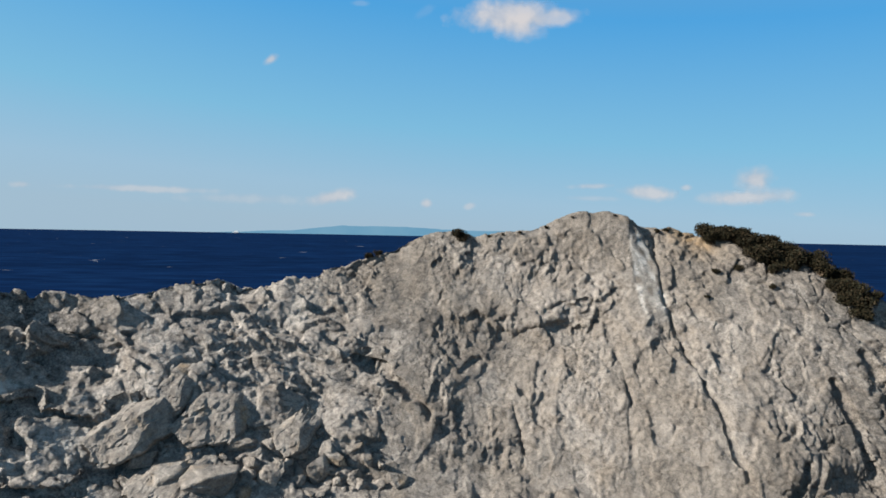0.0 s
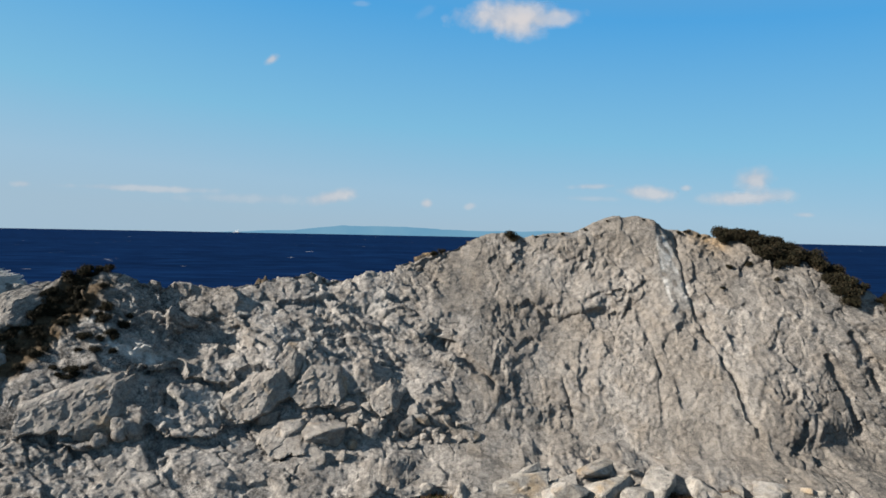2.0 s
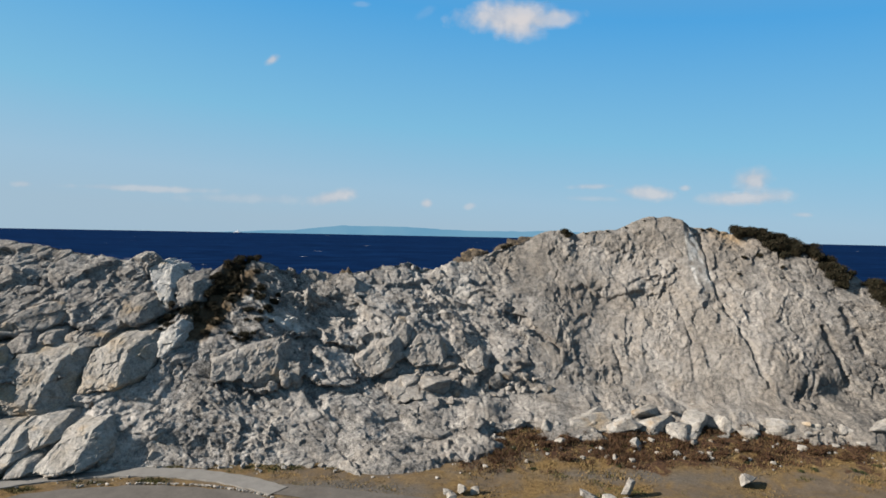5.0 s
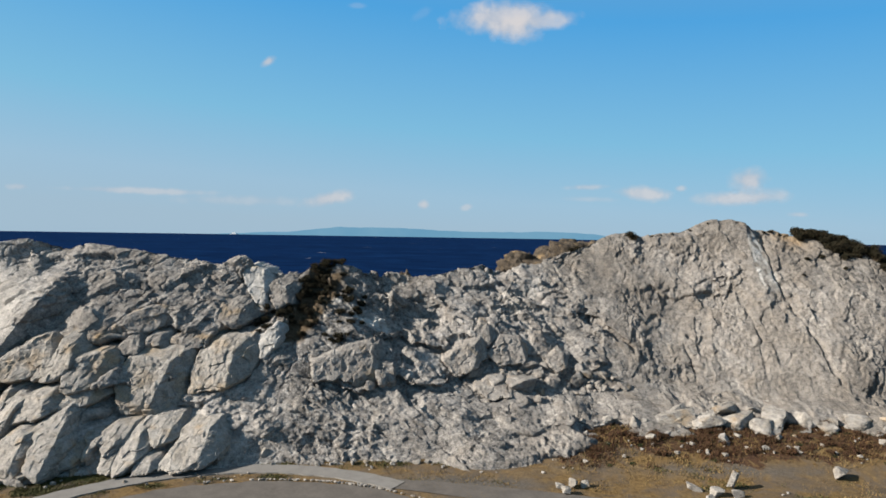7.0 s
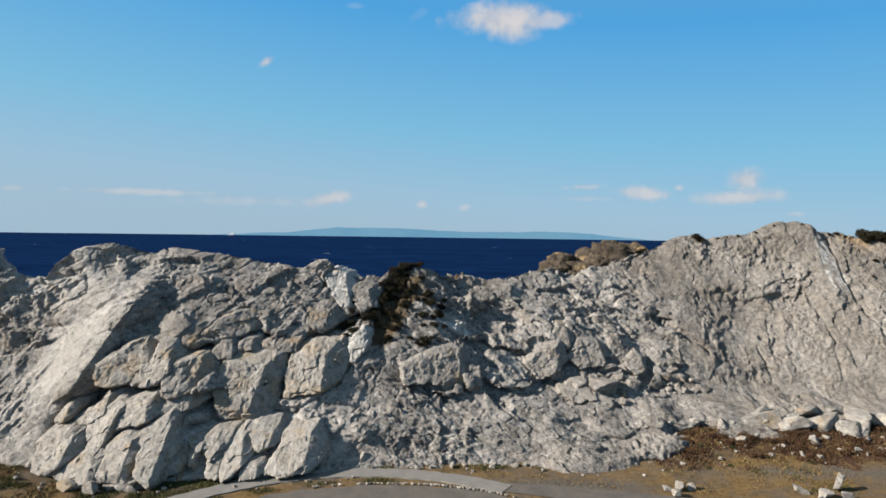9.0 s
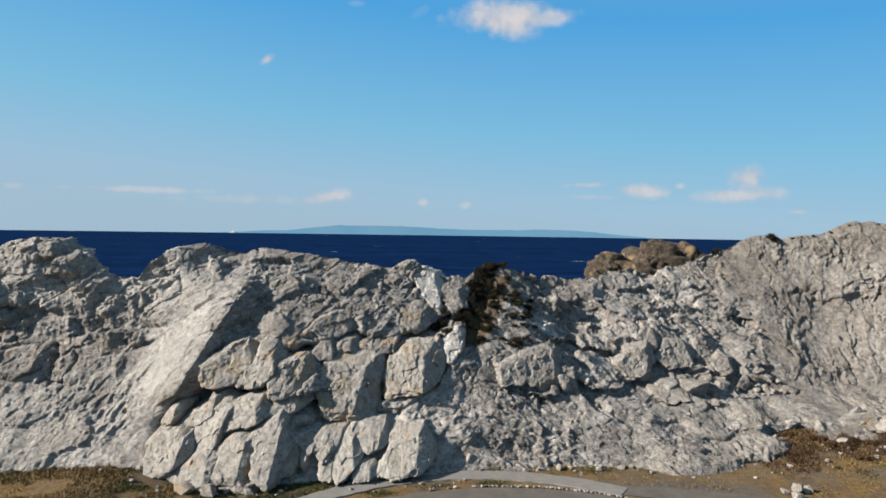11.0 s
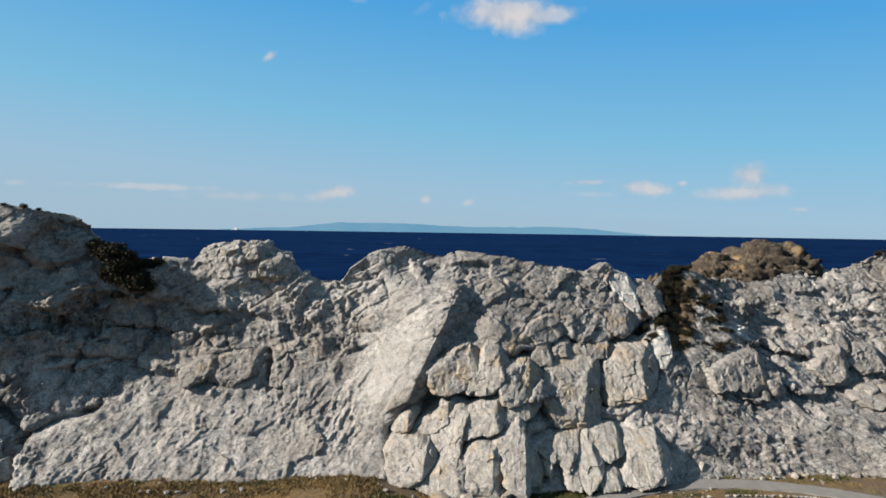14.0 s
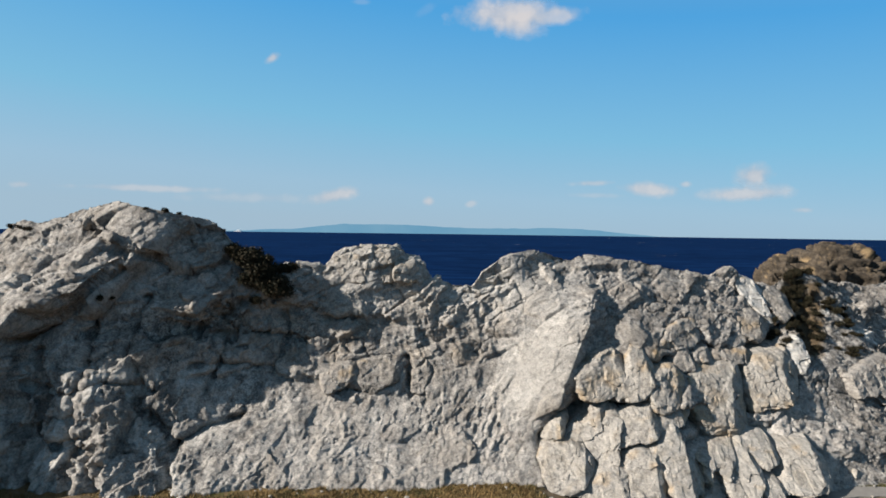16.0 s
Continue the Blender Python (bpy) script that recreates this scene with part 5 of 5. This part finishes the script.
for k, (x, z, sx, sy, sz, rx, ry, rz, kind) in enumerate((
        (10.0, 1.8, 4.0, 2.6, 2.6, 0, 0, 0, 4), (12.8, 1.7, 3.0, 2.2, 2.0, 0, 20, 30, 0), (1.0, 1.9, 2.7, 2.0, 1.7, 0, 0, 10, 1), (6.2, 1.9, 2.9, 2.0, 1.8, 0, 16, 0, 2),
        (3.6, 1.8, 1.8, 1.5, 1.5, 0, -20, 0, 3), (15.4, 1.7, 1.7, 1.4, 1.3, 0, 0, 0, 5), (19.6, 1.9, 2.4, 1.8, 1.8, 0, 10, 0, 6), (22.6, 1.9, 2.0, 1.6, 1.7, 0, 0, 50, 0),
        (-3.0, 1.8, 1.9, 1.5, 1.3, 0, 0, 20, 3), (-5.8, 1.7, 1.5, 1.2, 1.2, 0, 0, 0, 4), (25.8, 2.0, 2.6, 2.0, 2.0, 0, 0, 0, 2), (8.0, 1.7, 1.3, 1.1, 1.1, 0, 0, 70, 1))):
    boulder(x, z, (1.6 * sx * rnd.uniform(0.7, 1.25), sy, sz * rnd.uniform(0.6, 1.0)), (rx, ry + rnd.uniform(-15, 15), rz + rnd.uniform(0, 90)), kind, rnd.uniform(0.0, 0.5), "bright white boulder at the edge of the rusty scrub", "white boulders", PALE_BOULDERS)


for k, (x, y, z, sx, sy, sz, ry, rz) in enumerate((
        (0.4, 32.9, 2.3, 3.9, 2.8, 2.0, -6, 10), (3.7, 32.8, 2.1, 3.7, 2.8, 2.3, 8, 40), (6.5, 33.0, 2.1, 2.9, 2.4, 2.1, -10, 5), (9.5, 32.6, 1.6, 3.9, 3.0, 2.5, 6, 70),
        (11.8, 32.3, 1.1, 2.5, 2.2, 2.2, -14, 20), (17.8, 32.8, 2.2, 2.9, 2.4, 1.9, 4, 0), (19.9, 32.7, 2.1, 2.3, 2.2, 2.1, -8, 50), (22.3, 32.6, 2.0, 2.6, 2.2, 1.7, 10, 15), (14.6, 32.7, 1.8, 2.4, 2.2, 1.5, 0, 80))):
    ob = new("boulder", PALE_BOULDERS[(3 * k + 1) % 9])
    ob.matrix_basis = pose(x, y + 0.35, z - 0.6, 0, 1.6 * ry, 0.4 * rz) @ Matrix.Diagonal((0.72 * sx, sy / 2, 0.46 * sz, 1))
    tagged(ob, "bright white boulder at the edge of the rusty scrub", "boulder", "white boulders")
for k in range(56):
    x = rnd.uniform(-9, 29)
    s = 0.25 + 0.75 * rnd.random() ** 2
    boulder(x, rnd.uniform(0.9, 2.5), (s * rnd.uniform(1.0, 1.8), s, s * rnd.uniform(0.6, 1.0)), (rnd.uniform(-20, 20), rnd.uniform(-30, 30), rnd.uniform(0, 180)), k, 0.0, "white broken rock on the bench above the scrub", "bench rubble", PALE_BOULDERS)


def stone(x, y, size, turn=(0, 0, 0), kind=0, sink=0.25, label="white limestone lump lying on the dry ground", group="loose stones"):
    ob = new("stone", PEBBLES[kind % len(PEBBLES)])
    z = float(level(x, y)) + size[2] * (0.5 - sink)
    ob.matrix_basis = pose(x, y, z, *turn) @ Matrix.Diagonal((size[0] / 2, size[1] / 2, size[2] / 2, 1))
    return tagged(ob, label, "stone", group)


for k, (x, y, sx, sy, sz, ry, rz) in enumerate(((-11.9, 21.5, 1.0, 0.8, 0.75, 0, 20), (-11.1, 22.9, 1.05, 0.9, 0.8, 20, 60), (-10.2, 23.0, 0.8, 0.7, 0.7, 0, 0), (-12.2, 22.6, 0.9, 0.6, 0.45, 10, 0))):
    stone(x, y, (sx, sy, sz), (0, ry, rz), k, 0.15, "white limestone lump piled with others on the grass", "stone pile")
for k, (x, y, sx, sy, sz, ry, rz) in enumerate(((-2.2, 22.4, 1.7, 0.7, 0.55, 22, -8), (0.7, 22.5, 1.0, 0.8, 1.75, 28, 10), (-1.0, 21.3, 1.15, 0.9, 0.9, 0, 0), (0.4, 21.0, 1.05, 0.9, 0.8, 10, 40), (-1.8, 20.6, 0.8, 0.7, 0.6, 0, 0))):
    stone(x, y, (sx, sy, sz), (0, ry, rz), k + 3, 0.15, "white stone heaped with others beside a dry patch", "stone heap")
stone(10.6, 24.9, (1.75, 1.2, 1.1), (0, 4, 8), 1, 0.1, "squared white limestone block alone on straw", "")

for x, y, s in ((3.8, 30.4, 1.6), (-2.6, 30.6, 1.1), (8.8, 31.0, 0.9), (17.6, 30.3, 1.2), (5.3, 31.4, 0.7), (-1.2, 28.4, 0.55), (-4.0, 28.9, 0.45), (0.8, 28.6, 0.5), (6.8, 29.2, 0.6), (9.4, 29.3, 0.55),
                (11.9, 29.8, 0.5), (13.4, 31.5, 0.6), (20.9, 31.0, 0.7), (24.5, 31.2, 0.6), (-6.6, 29.8, 0.4), (-28.2, 26.9, 0.9), (-27.2, 27.3, 0.55), (-23.0, 27.4, 0.85), (-22.2, 27.5, 0.6), (-33.0, 27.1, 0.5),
                (-30.6, 27.5, 0.45), (-18.5, 28.6, 0.4), (-60.8, 24.3, 0.95), (-60.0, 24.6, 0.7), (-61.6, 24.7, 0.6), (-59.3, 23.8, 0.7), (-56.4, 21.8, 1.5), (-54.6, 21.4, 1.7), (-51.8, 21.9, 1.1), (-53.4, 21.9, 0.6),
                (14.8, 23.0, 0.3), (4.0, 21.5, 0.25), (4.6, 21.9, 0.3), (2.5, 27.0, 0.35), (13.6, 27.2, 0.3)):
    stone(x, y, (s * rnd.uniform(0.9, 1.2), s * rnd.uniform(0.6, 0.9), s * rnd.uniform(0.5, 0.7)), (0, rnd.uniform(-15, 15), rnd.uniform(0, 180)), rnd.randrange(8))
for k in range(45):
    x, y = rnd.uniform(-8, 28), 27.6 + 5.5 * rnd.random() ** 1.3
    q = 0.15 + 0.5 * rnd.random() ** 2.2
    stone(x, y, (q * 1.2, q * 0.9, q * 0.75), (0, rnd.uniform(-20, 20), rnd.uniform(0, 180)), rnd.randrange(8), 0.15, "white stone scattered in the rusty scrub", "scrub stones")
# small scree along the foot
for k in range(150):
    x = rnd.uniform(-95, 30)
    p = on_face(x, float(level(x, np.interp(x, AT, BACK_1))) + 0.1)
    s = 0.12 + 0.35 * rnd.random() ** 2.5
    stone(x, p.y - rnd.uniform(0.1, 2.2) - (2.0 * rnd.random() if x > -8 else 0), (s * 1.2, s, s * 0.8), (0, rnd.uniform(-20, 20), rnd.uniform(0, 180)), rnd.randrange(8), 0.25,
          "small pale stone fallen from the rock", "fallen stones")


def sea_stack():
    at = empty("sea_stack", pose(3, 93, -4))
    for n, (x, y, z, sx, sy, sz), seed in (("main_rock", (0.5, 0, 6.5, 11.0, 8, 15.6), 7), ("pinnacle", (-10.0, -1.5, 5, 4.0, 4.5, 15.2), 8), ("shoulder", (-5.6, -2, 5, 4.5, 5, 14.2), 9), ("pale_flank", (9.5, 1.5, 4, 7.5, 5.5, 14.2), 10)):
        v, f = SPHERES[6]
        # squared shoulders, beds that dip a little
        w = np.sign(v) * np.abs(v) ** 0.72
        p = w * np.array([sx, sy, sz]) * 0.94
        bed = p[:, 2] * 0.95 + 0.28 * p[:, 0] + 1.3 * fractal(p, 5.0, 3, 0.5, seed)
        q = bed / 1.5
        shelf = np.abs(q - np.floor(q) - 0.5) * 2
        k2, _ = broken(p * np.array((1, 1, 1.6)), 3.0, seed + 20, 0.03)
        k1, _ = broken(p * np.array((1, 1, 1.5)), 1.2, seed + 40, 0.05)
        flat_v = v * np.array((1, 1, 0.35))
        p = p + flat_v * (shelf * 0.5 + k2 * 1.3 + k1 * 0.6 + ridged(p, 3.0, 5, 0.55, seed) * 0.5)[:, None]
        p[:, 2] += 0.6 * k2 + 0.25 * fractal(p, 1.2, 3, 0.6, seed + 3)
        p = p + np.array([x, y, z])
        raw(n, p, f, STONE if n == "pale_flank" else BROWN, at, True)
    tagged(at, "brown craggy sea stack rising behind the white ridge", "rock")
    low = raw("skerry", SPHERES[5][0] * np.array([2.6, 2.4, 9.0]) * (1 + 0.07 * broken(SPHERES[5][0] * 3, 1.4, 33, 0.05)[0] + 0.05 * fractal(SPHERES[5][0] * 3, 0.9, 4, 0.6, 35))[:, None], SPHERES[5][1], BROWN, shade=True)
    low.matrix_basis = pose(-26, 66, 4.0)
    tagged(low, "low dark brown rock standing in the sea", "rock")


sea_stack()

# path and paving ----------------------------------------------------------------------
HUB = (-34.5, 7.0)


def arc_strip(name, r0, r1, a0, a1, z, thick, material, label, category, n=90):
    vs, fs = [], []
    for i in range(n + 1):
        a = radians(a0 + (a1 - a0) * i / n)
        wob = 0.05 * math.sin(i * 1.7) + 0.04 * math.sin(i * 0.61)
        for r, dz in ((r0 + wob, -thick), (r0 + wob + 0.03, 0), (r1 - wob - 0.03, 0), (r1 - wob, -thick)):
            vs.append((HUB[0] + r * math.cos(a), HUB[1] + r * math.sin(a), z + dz))
    for i in range(n):
        for j in range(3):
            fs.append((4 * i + j, 4 * i + j + 1, 4 * i + j + 5, 4 * i + j + 4))
    return tagged(raw(name, vs, fs, material), label, category, kind="structure")


arc_strip("path", 17.65, 19.45, 56.5, 178, -0.25, 0.2, PAVING, "curved pale concrete footpath along the rock", "path")


def lot():
    vs, fs = [(HUB[0], HUB[1], -0.30)], []
    n = 120
    for i in range(n):
        a = 2 * math.pi * i / n
        r = np.interp(math.degrees(a), [0, 40, 60, 85, 110, 140, 360], [18.0, 17.8, 17.2, 16.1, 15.8, 15.6, 18.0]) + 0.12 * math.sin(i * 2.3) + 0.1 * math.sin(i * 0.7)
        vs += [(HUB[0] + r * math.cos(a), HUB[1] + r * math.sin(a), -0.30), (HUB[0] + (r + 0.05) * math.cos(a), HUB[1] + (r + 0.05) * math.sin(a), -0.5)]
    for i in range(n):
        a, b = 1 + 2 * i, 1 + 2 * ((i + 1) % n)
        fs += [(0, a, b), (a, a + 1, b + 1, b)]
    tagged(raw("pavement", vs, fs, ASPHALT), "worn grey asphalt turning circle", "pavement", kind="structure")
    # the worn lane that runs on from the end of the path
    vs, fs = [], []
    for i in range(25):
        u = i / 24
        c = Vector((-24.6 + 17 * u, 22.9 - 4.6 * u ** 1.2, 0))
        w = 0.85 + 1.0 * u
        z = max(float(level(c.x, c.y)), -0.4) + 0.06
        vs += [(c.x - 0.3 * w, c.y - w, z), (c.x + 0.3 * w, c.y + w, z)]
    for i in range(24):
        fs.append((2 * i, 2 * i + 2, 2 * i + 3, 2 * i + 1))
    tagged(raw("road", vs, fs, ASPHALT), "narrow worn lane of grey asphalt", "road", kind="structure")
    for i in range(62):
        a = radians(44 + i * 1.0)
        r = np.interp(math.degrees(a), [40, 60, 85, 110], [18.1, 17.35, 16.35, 16.05])
        if rnd.random() < 0.16 + 0.4 * (i > 46):
            continue
        s = rnd.uniform(0.15, 0.24)
        ob = new("edging_stone", PEBBLES[i % 8])
        ob.matrix_basis = pose(HUB[0] + r * math.cos(a), HUB[1] + r * math.sin(a), -0.25, 0, 0, rnd.uniform(0, 180)) @ Matrix.Diagonal((s * 1.0, s * 0.45, s * 0.45, 1))
        tagged(ob, "small white stone edging the asphalt", "stone", "edging stones")


lot()

# plants ----------------------------------------------------------------------------------


def bush_parts(seed, material, leaves=1500, squat=0.75):
    """Stems and foliage of one shrub about 2 m across, at its base."""
    r = np.random.RandomState(seed)
    lobes = [(r.uniform(-0.6, 0.6), r.uniform(-0.6, 0.6), r.uniform(0.35, 0.95) * squat, r.uniform(0.28, 0.5)) for _ in range(9)]
    vs, fs = [], []
    for _ in range(leaves):
        lx, ly, lz, lr = lobes[r.randint(len(lobes))]
        d = r.normal(size=3)
        d /= np.linalg.norm(d)
        c = np.array([lx, ly, lz]) + d * lr * r.uniform(0.4, 1.4) * np.array([1, 1, 0.85])
        if c[2] < 0.02:
            continue
        a, b = r.normal(size=3), r.normal(size=3)
        a /= np.linalg.norm(a)
        b = np.cross(a, b)
        b /= np.linalg.norm(b)
        s = r.uniform(0.035, 0.085)
        i = len(vs)
        vs += [c - a * s * 1.5, c + b * s * 0.7, c + a * s * 1.5, c - b * s * 0.7]
        fs.append((i, i + 1, i + 2, i + 3))
    me = bpy.data.meshes.new("foliage")
    me.from_pydata([tuple(v) for v in vs], [], fs)
    me.materials.append(material)
    sv, sf = [], []
    for lx, ly, lz, lr in lobes:
        p0, p1 = np.array([lx * 0.1, ly * 0.1, -0.15]), np.array([lx, ly, lz])
        side = np.array([0.03, 0, 0]), np.array([-0.015, 0.026, 0]), np.array([-0.015, -0.026, 0])
        i = len(sv)
        sv += [p0 + k for k in side] + [p1 + k * 0.4 for k in side]
        sf += [(i + a, i + (a + 1) % 3, i + 3 + (a + 1) % 3, i + 3 + a) for a in range(3)]
    st = bpy.data.meshes.new("stems")
    st.from_pydata([tuple(v) for v in sv], [], sf)
    st.materials.append(BARK)
    return me, st


SHRUBS = [bush_parts(500 + k, SHRUB, 1700, 0.7 + 0.15 * (k % 3)) for k in range(5)]
LOW_GREEN = [bush_parts(650 + k, LUSH, 700, 0.5) for k in range(2)]
HEATH = [bush_parts(600 + k, DRY, 900, 0.5) for k in range(4)]


def bush(x, z, size, label="dark green coastal shrub clinging to the rock", kinds=SHRUBS, group="hillside shrubs", lift=0.0, back=0.0):
    p = on_face(x, z)
    k = rnd.randrange(len(kinds))
    at = empty("bush", pose(p.x, p.y + back, p.z - 0.12 + lift, rnd.uniform(-12, 12), rnd.uniform(-12, 12), rnd.uniform(0, 360)) @ Matrix.Diagonal((size, size, size * rnd.uniform(0.85, 1.15), 1)))
    for n, me in zip(("foliage", "stems"), kinds[k]):
        ob = new(n, me)
        ob.parent = at
    return tagged(at, label, "bush", group)


EDGE = [(20, 19.0), (21.1, 18.9), (23.6, 17.7), (24.2, 16.2), (25.6, 15.2), (27.7, 14.2), (29.6, 12.9), (33, 11.0), (36, 9.5)]
for k in range(190):
    x = rnd.uniform(20.4, 36)
    lo, hi = np.interp(x, [a for a, _ in EDGE], [b for _, b in EDGE]), float(np.interp(x, RX, TOP))
    if hi < lo:
        lo = hi - 0.5
    z = rnd.uniform(lo, hi + 0.1)
    if vnoise(np.array([[x, 0.0, z]]), 1.6, 661)[0] > 0.0 + 0.7 * (z - lo) / max(hi - lo, 0.5):
        continue
    bush(x, z, rnd.uniform(0.5, 1.05), "dark green coastal shrub matting the hillside")
for x, z, s in ((21.4, 19.1, 0.55), (22.2, 19.2, 0.7), (23.2, 19.0, 0.8), (24.4, 18.6, 0.8), (25.8, 18.0, 0.75), (20.2, 16.3, 0.35), (21.9, 16.6, 0.4), (23.6, 15.4, 0.35), (19.0, 14.6, 0.3), (17.6, 19.3, 0.4), (18.6, 19.0, 0.35)):
    bush(x, z, s, "small dark shrub on the rocky slope")
for x, z, s in ((3.7, 18.6, 0.22), (4.8, 18.8, 0.2), (6.0, 18.9, 0.24), (8.1, 19.4, 0.22), (13.4, 20.5, 0.16), (10.2, 20.2, 0.16), (16.8, 19.3, 0.3), (1.1, 18.5, 0.75), (1.7, 18.3, 0.6), (-6.0, 17.0, 0.45), (-5.2, 17.2, 0.4)):
    bush(x, z, s, "dark shrub on a knob of the skyline", group="skyline shrubs")
for x, z, s in ((-33.0, 15.1, 0.6), (-32.2, 15.2, 0.6), (-31.4, 15.2, 0.6), (-33.8, 14.4, 0.7), (-33.9, 13.2, 0.5), (-34.2, 12.0, 0.5), (-33.2, 13.9, 0.6), (-34.8, 10.8, 0.6), (-35.2, 9.8, 0.5), (-37.2, 10.7, 0.45), (-32.8, 12.3, 0.6), (-38.4, 10.3, 0.4)):
    bush(x, z, s, "dark shrub growing in the soil-filled cleft", group="cleft shrubs")
for k in range(60):
    u = rnd.random()
    x, z = -32.4 - 5.6 * u ** 1.2 + rnd.gauss(0, 0.55), 15.0 - 5.2 * u + rnd.gauss(0, 0.5)
    bush(x, z, rnd.uniform(0.3, 0.6), "dark shrub growing in the soil-filled cleft", group="cleft shrubs", back=-0.1)
for k in range(40):
    bush(rnd.uniform(-34.6, -28.6), rnd.uniform(8.2, 12.8), rnd.uniform(0.25, 0.55), "small dark shrub among the rubble by the cleft", group="cleft shrubs", back=-0.1)
for x, z, s in ((-84.7, 16.6, 1.3), (-83.8, 16.0, 1.5), (-82.6, 15.6, 1.5), (-81.5, 15.6, 1.3), (-84.2, 14.8, 1.3), (-83.2, 14.4, 1.3), (-82.2, 14.6, 1.1), (-85.3, 17.3, 0.9), (-83.4, 13.3, 0.8), (-80.7, 15.9, 0.8), (-82.0, 13.8, 0.8)):
    bush(x, z, 0.8 * s, "dense dark shrub in the shaded hollow", group="hollow shrubs", back=-0.5, lift=-0.25)

for k in range(34):
    u, v = rnd.random(), rnd.random()
    bush(-85.4 + 3.4 * u + 1.0 * v, 17.6 - 3.6 * u - 0.5 * v + rnd.gauss(0, 0.25), rnd.uniform(0.75, 1.2), "dense dark shrub in the shaded hollow", group="hollow shrubs", back=-0.8, lift=-0.1)
for x, z, s in ((-104.5, 18.9, 0.4), (-103.4, 18.9, 0.35), (-102.3, 18.7, 0.4), (-91.6, 20.5, 0.25), (-90.3, 20.4, 0.3), (-89.2, 20.1, 0.25), (-94.3, 13.5, 0.4), (-93.8, 13.6, 0.3)):
    bush(x, z, s, "small dark shrub in a crevice of the white top", group="crevice shrubs")


def tufts(name, spots, material, height, width, blades, label, category, seed):
    """Many tufts of blades as one stuff object."""
    r = np.random.RandomState(seed)
    spots = np.repeat(np.asarray(spots), blades, 0)
    n = len(spots)
    ang = r.uniform(0, 2 * np.pi, n)
    lean = r.uniform(0.1, 0.9, n)
    h = height * r.uniform(0.5, 1.2, n)
    base = spots + np.stack([r.normal(0, width, n), r.normal(0, width, n), np.full(n, -0.03)], -1)
    side = np.stack([-np.sin(ang), np.cos(ang), np.zeros(n)], -1) * (0.02 + 0.03 * r.rand(n))[:, None]
    tip = base + np.stack([np.cos(ang) * lean * h, np.sin(ang) * lean * h, h], -1)
    V = np.stack([base - side, base + side, tip], 1).reshape(-1, 3)
    me = bpy.data.meshes.new(name)
    me.from_pydata(V.tolist(), [], np.arange(3 * n).reshape(-1, 3).tolist())
    me.materials.append(material)
    return tagged(new(name, me), label, category, kind="stuff")


def spread(n, x0, x1, y0, y1, test, seed):
    r = np.random.RandomState(seed)
    x, y = r.uniform(x0, x1, n), r.uniform(y0, y1, n)
    q = np.stack([x, y, x * 0], -1)
    patch = fractal(q, 2.6, 3, 0.6, seed)
    ring = np.hypot(x - HUB[0], y - HUB[1])
    front = np.interp(x, AT, BACK_1)
    keep = test(x, y, patch) & (y < front + 0.3) & ((ring > 19.6) | ((ring < 17.5) & (ring > 16.5)))
    x, y = x[keep], y[keep]
    return np.stack([x, y, level(x, y)], -1)


tufts("grass", spread(12000, -100, 40, 16.5, 36, lambda x, y, p: (p > 0.08 - 0.03 * (y - 22)) & (y < 31), 3), STRAW, 0.13, 0.34, 9, "dry straw-coloured grass tufts on the ground", "grass", 21)
tufts("green_grass", spread(22000, -92, 30, 18, 30, lambda x, y, p: ((p > 0.10) & (np.interp(x, AT, BACK_1) - y < 1.8)) | (p > 0.58), 5), GREEN, 0.14, 0.3, 9, "green grass patches at the foot of the rock", "grass", 22)
tufts("foot_grass", spread(9000, -100, -57, 16.8, 25, lambda x, y, p: p > -0.12, 15), STRAW, 0.2, 0.2, 9, "golden dry grass below the west face", "grass", 25)
tufts("path_grass", spread(9000, -62, -32, 20, 27.5, lambda x, y, p: p > 0.0, 17), GREEN, 0.16, 0.2, 9, "green grass between path and rock", "grass", 26)
tufts("heath", spread(3800, -11, 40, 26.5, 37, lambda x, y, p: (p > 0.22 - 0.05 * (y - 27 - 0.05 * x)) & (y > 26.6 + 0.05 * x), 7), DRY, 0.30, 0.30, 12, "rust-brown dry scrub below the east face", "scrub", 23)
tufts("gold_grass", spread(2000, -11, 40, 25.5, 37, lambda x, y, p: p > 0.10, 13), STRAW, 0.24, 0.22, 10, "golden dry grass among the rusty scrub", "grass", 24)
for p in spread(420, -10, 34, 27, 35, lambda x, y, p: (p > -0.05) & (y > 28 + 0.03 * x), 9)[:120]:
    at = empty("dry_bush", pose(p[0], p[1], p[2] - 0.05, 0, 0, rnd.uniform(0, 360)) @ Matrix.Diagonal((rnd.uniform(0.35, 0.7),) * 3 + (1,)))
    for n, me in zip(("foliage", "stems"), HEATH[rnd.randrange(4)]):
        ob = new(n, me)
        ob.parent = at
    tagged(at, "low rust-brown dry bush among the scrub", "bush", "dry bushes")
for p in spread(160, -10, 30, 26.5, 33, lambda x, y, p: p > -0.3, 19)[:26]:
    at = empty("green_bush", pose(p[0], p[1], p[2] - 0.05, 0, 0, rnd.uniform(0, 360)) @ Matrix.Diagonal((rnd.uniform(0.25, 0.55), rnd.uniform(0.25, 0.5), rnd.uniform(0.2, 0.35), 1)))
    for n, me in zip(("foliage", "stems"), LOW_GREEN[rnd.randrange(2)]):
        ob = new(n, me)
        ob.parent = at
    tagged(at, "low dark green bush among the rusty scrub", "bush", "green bushes")
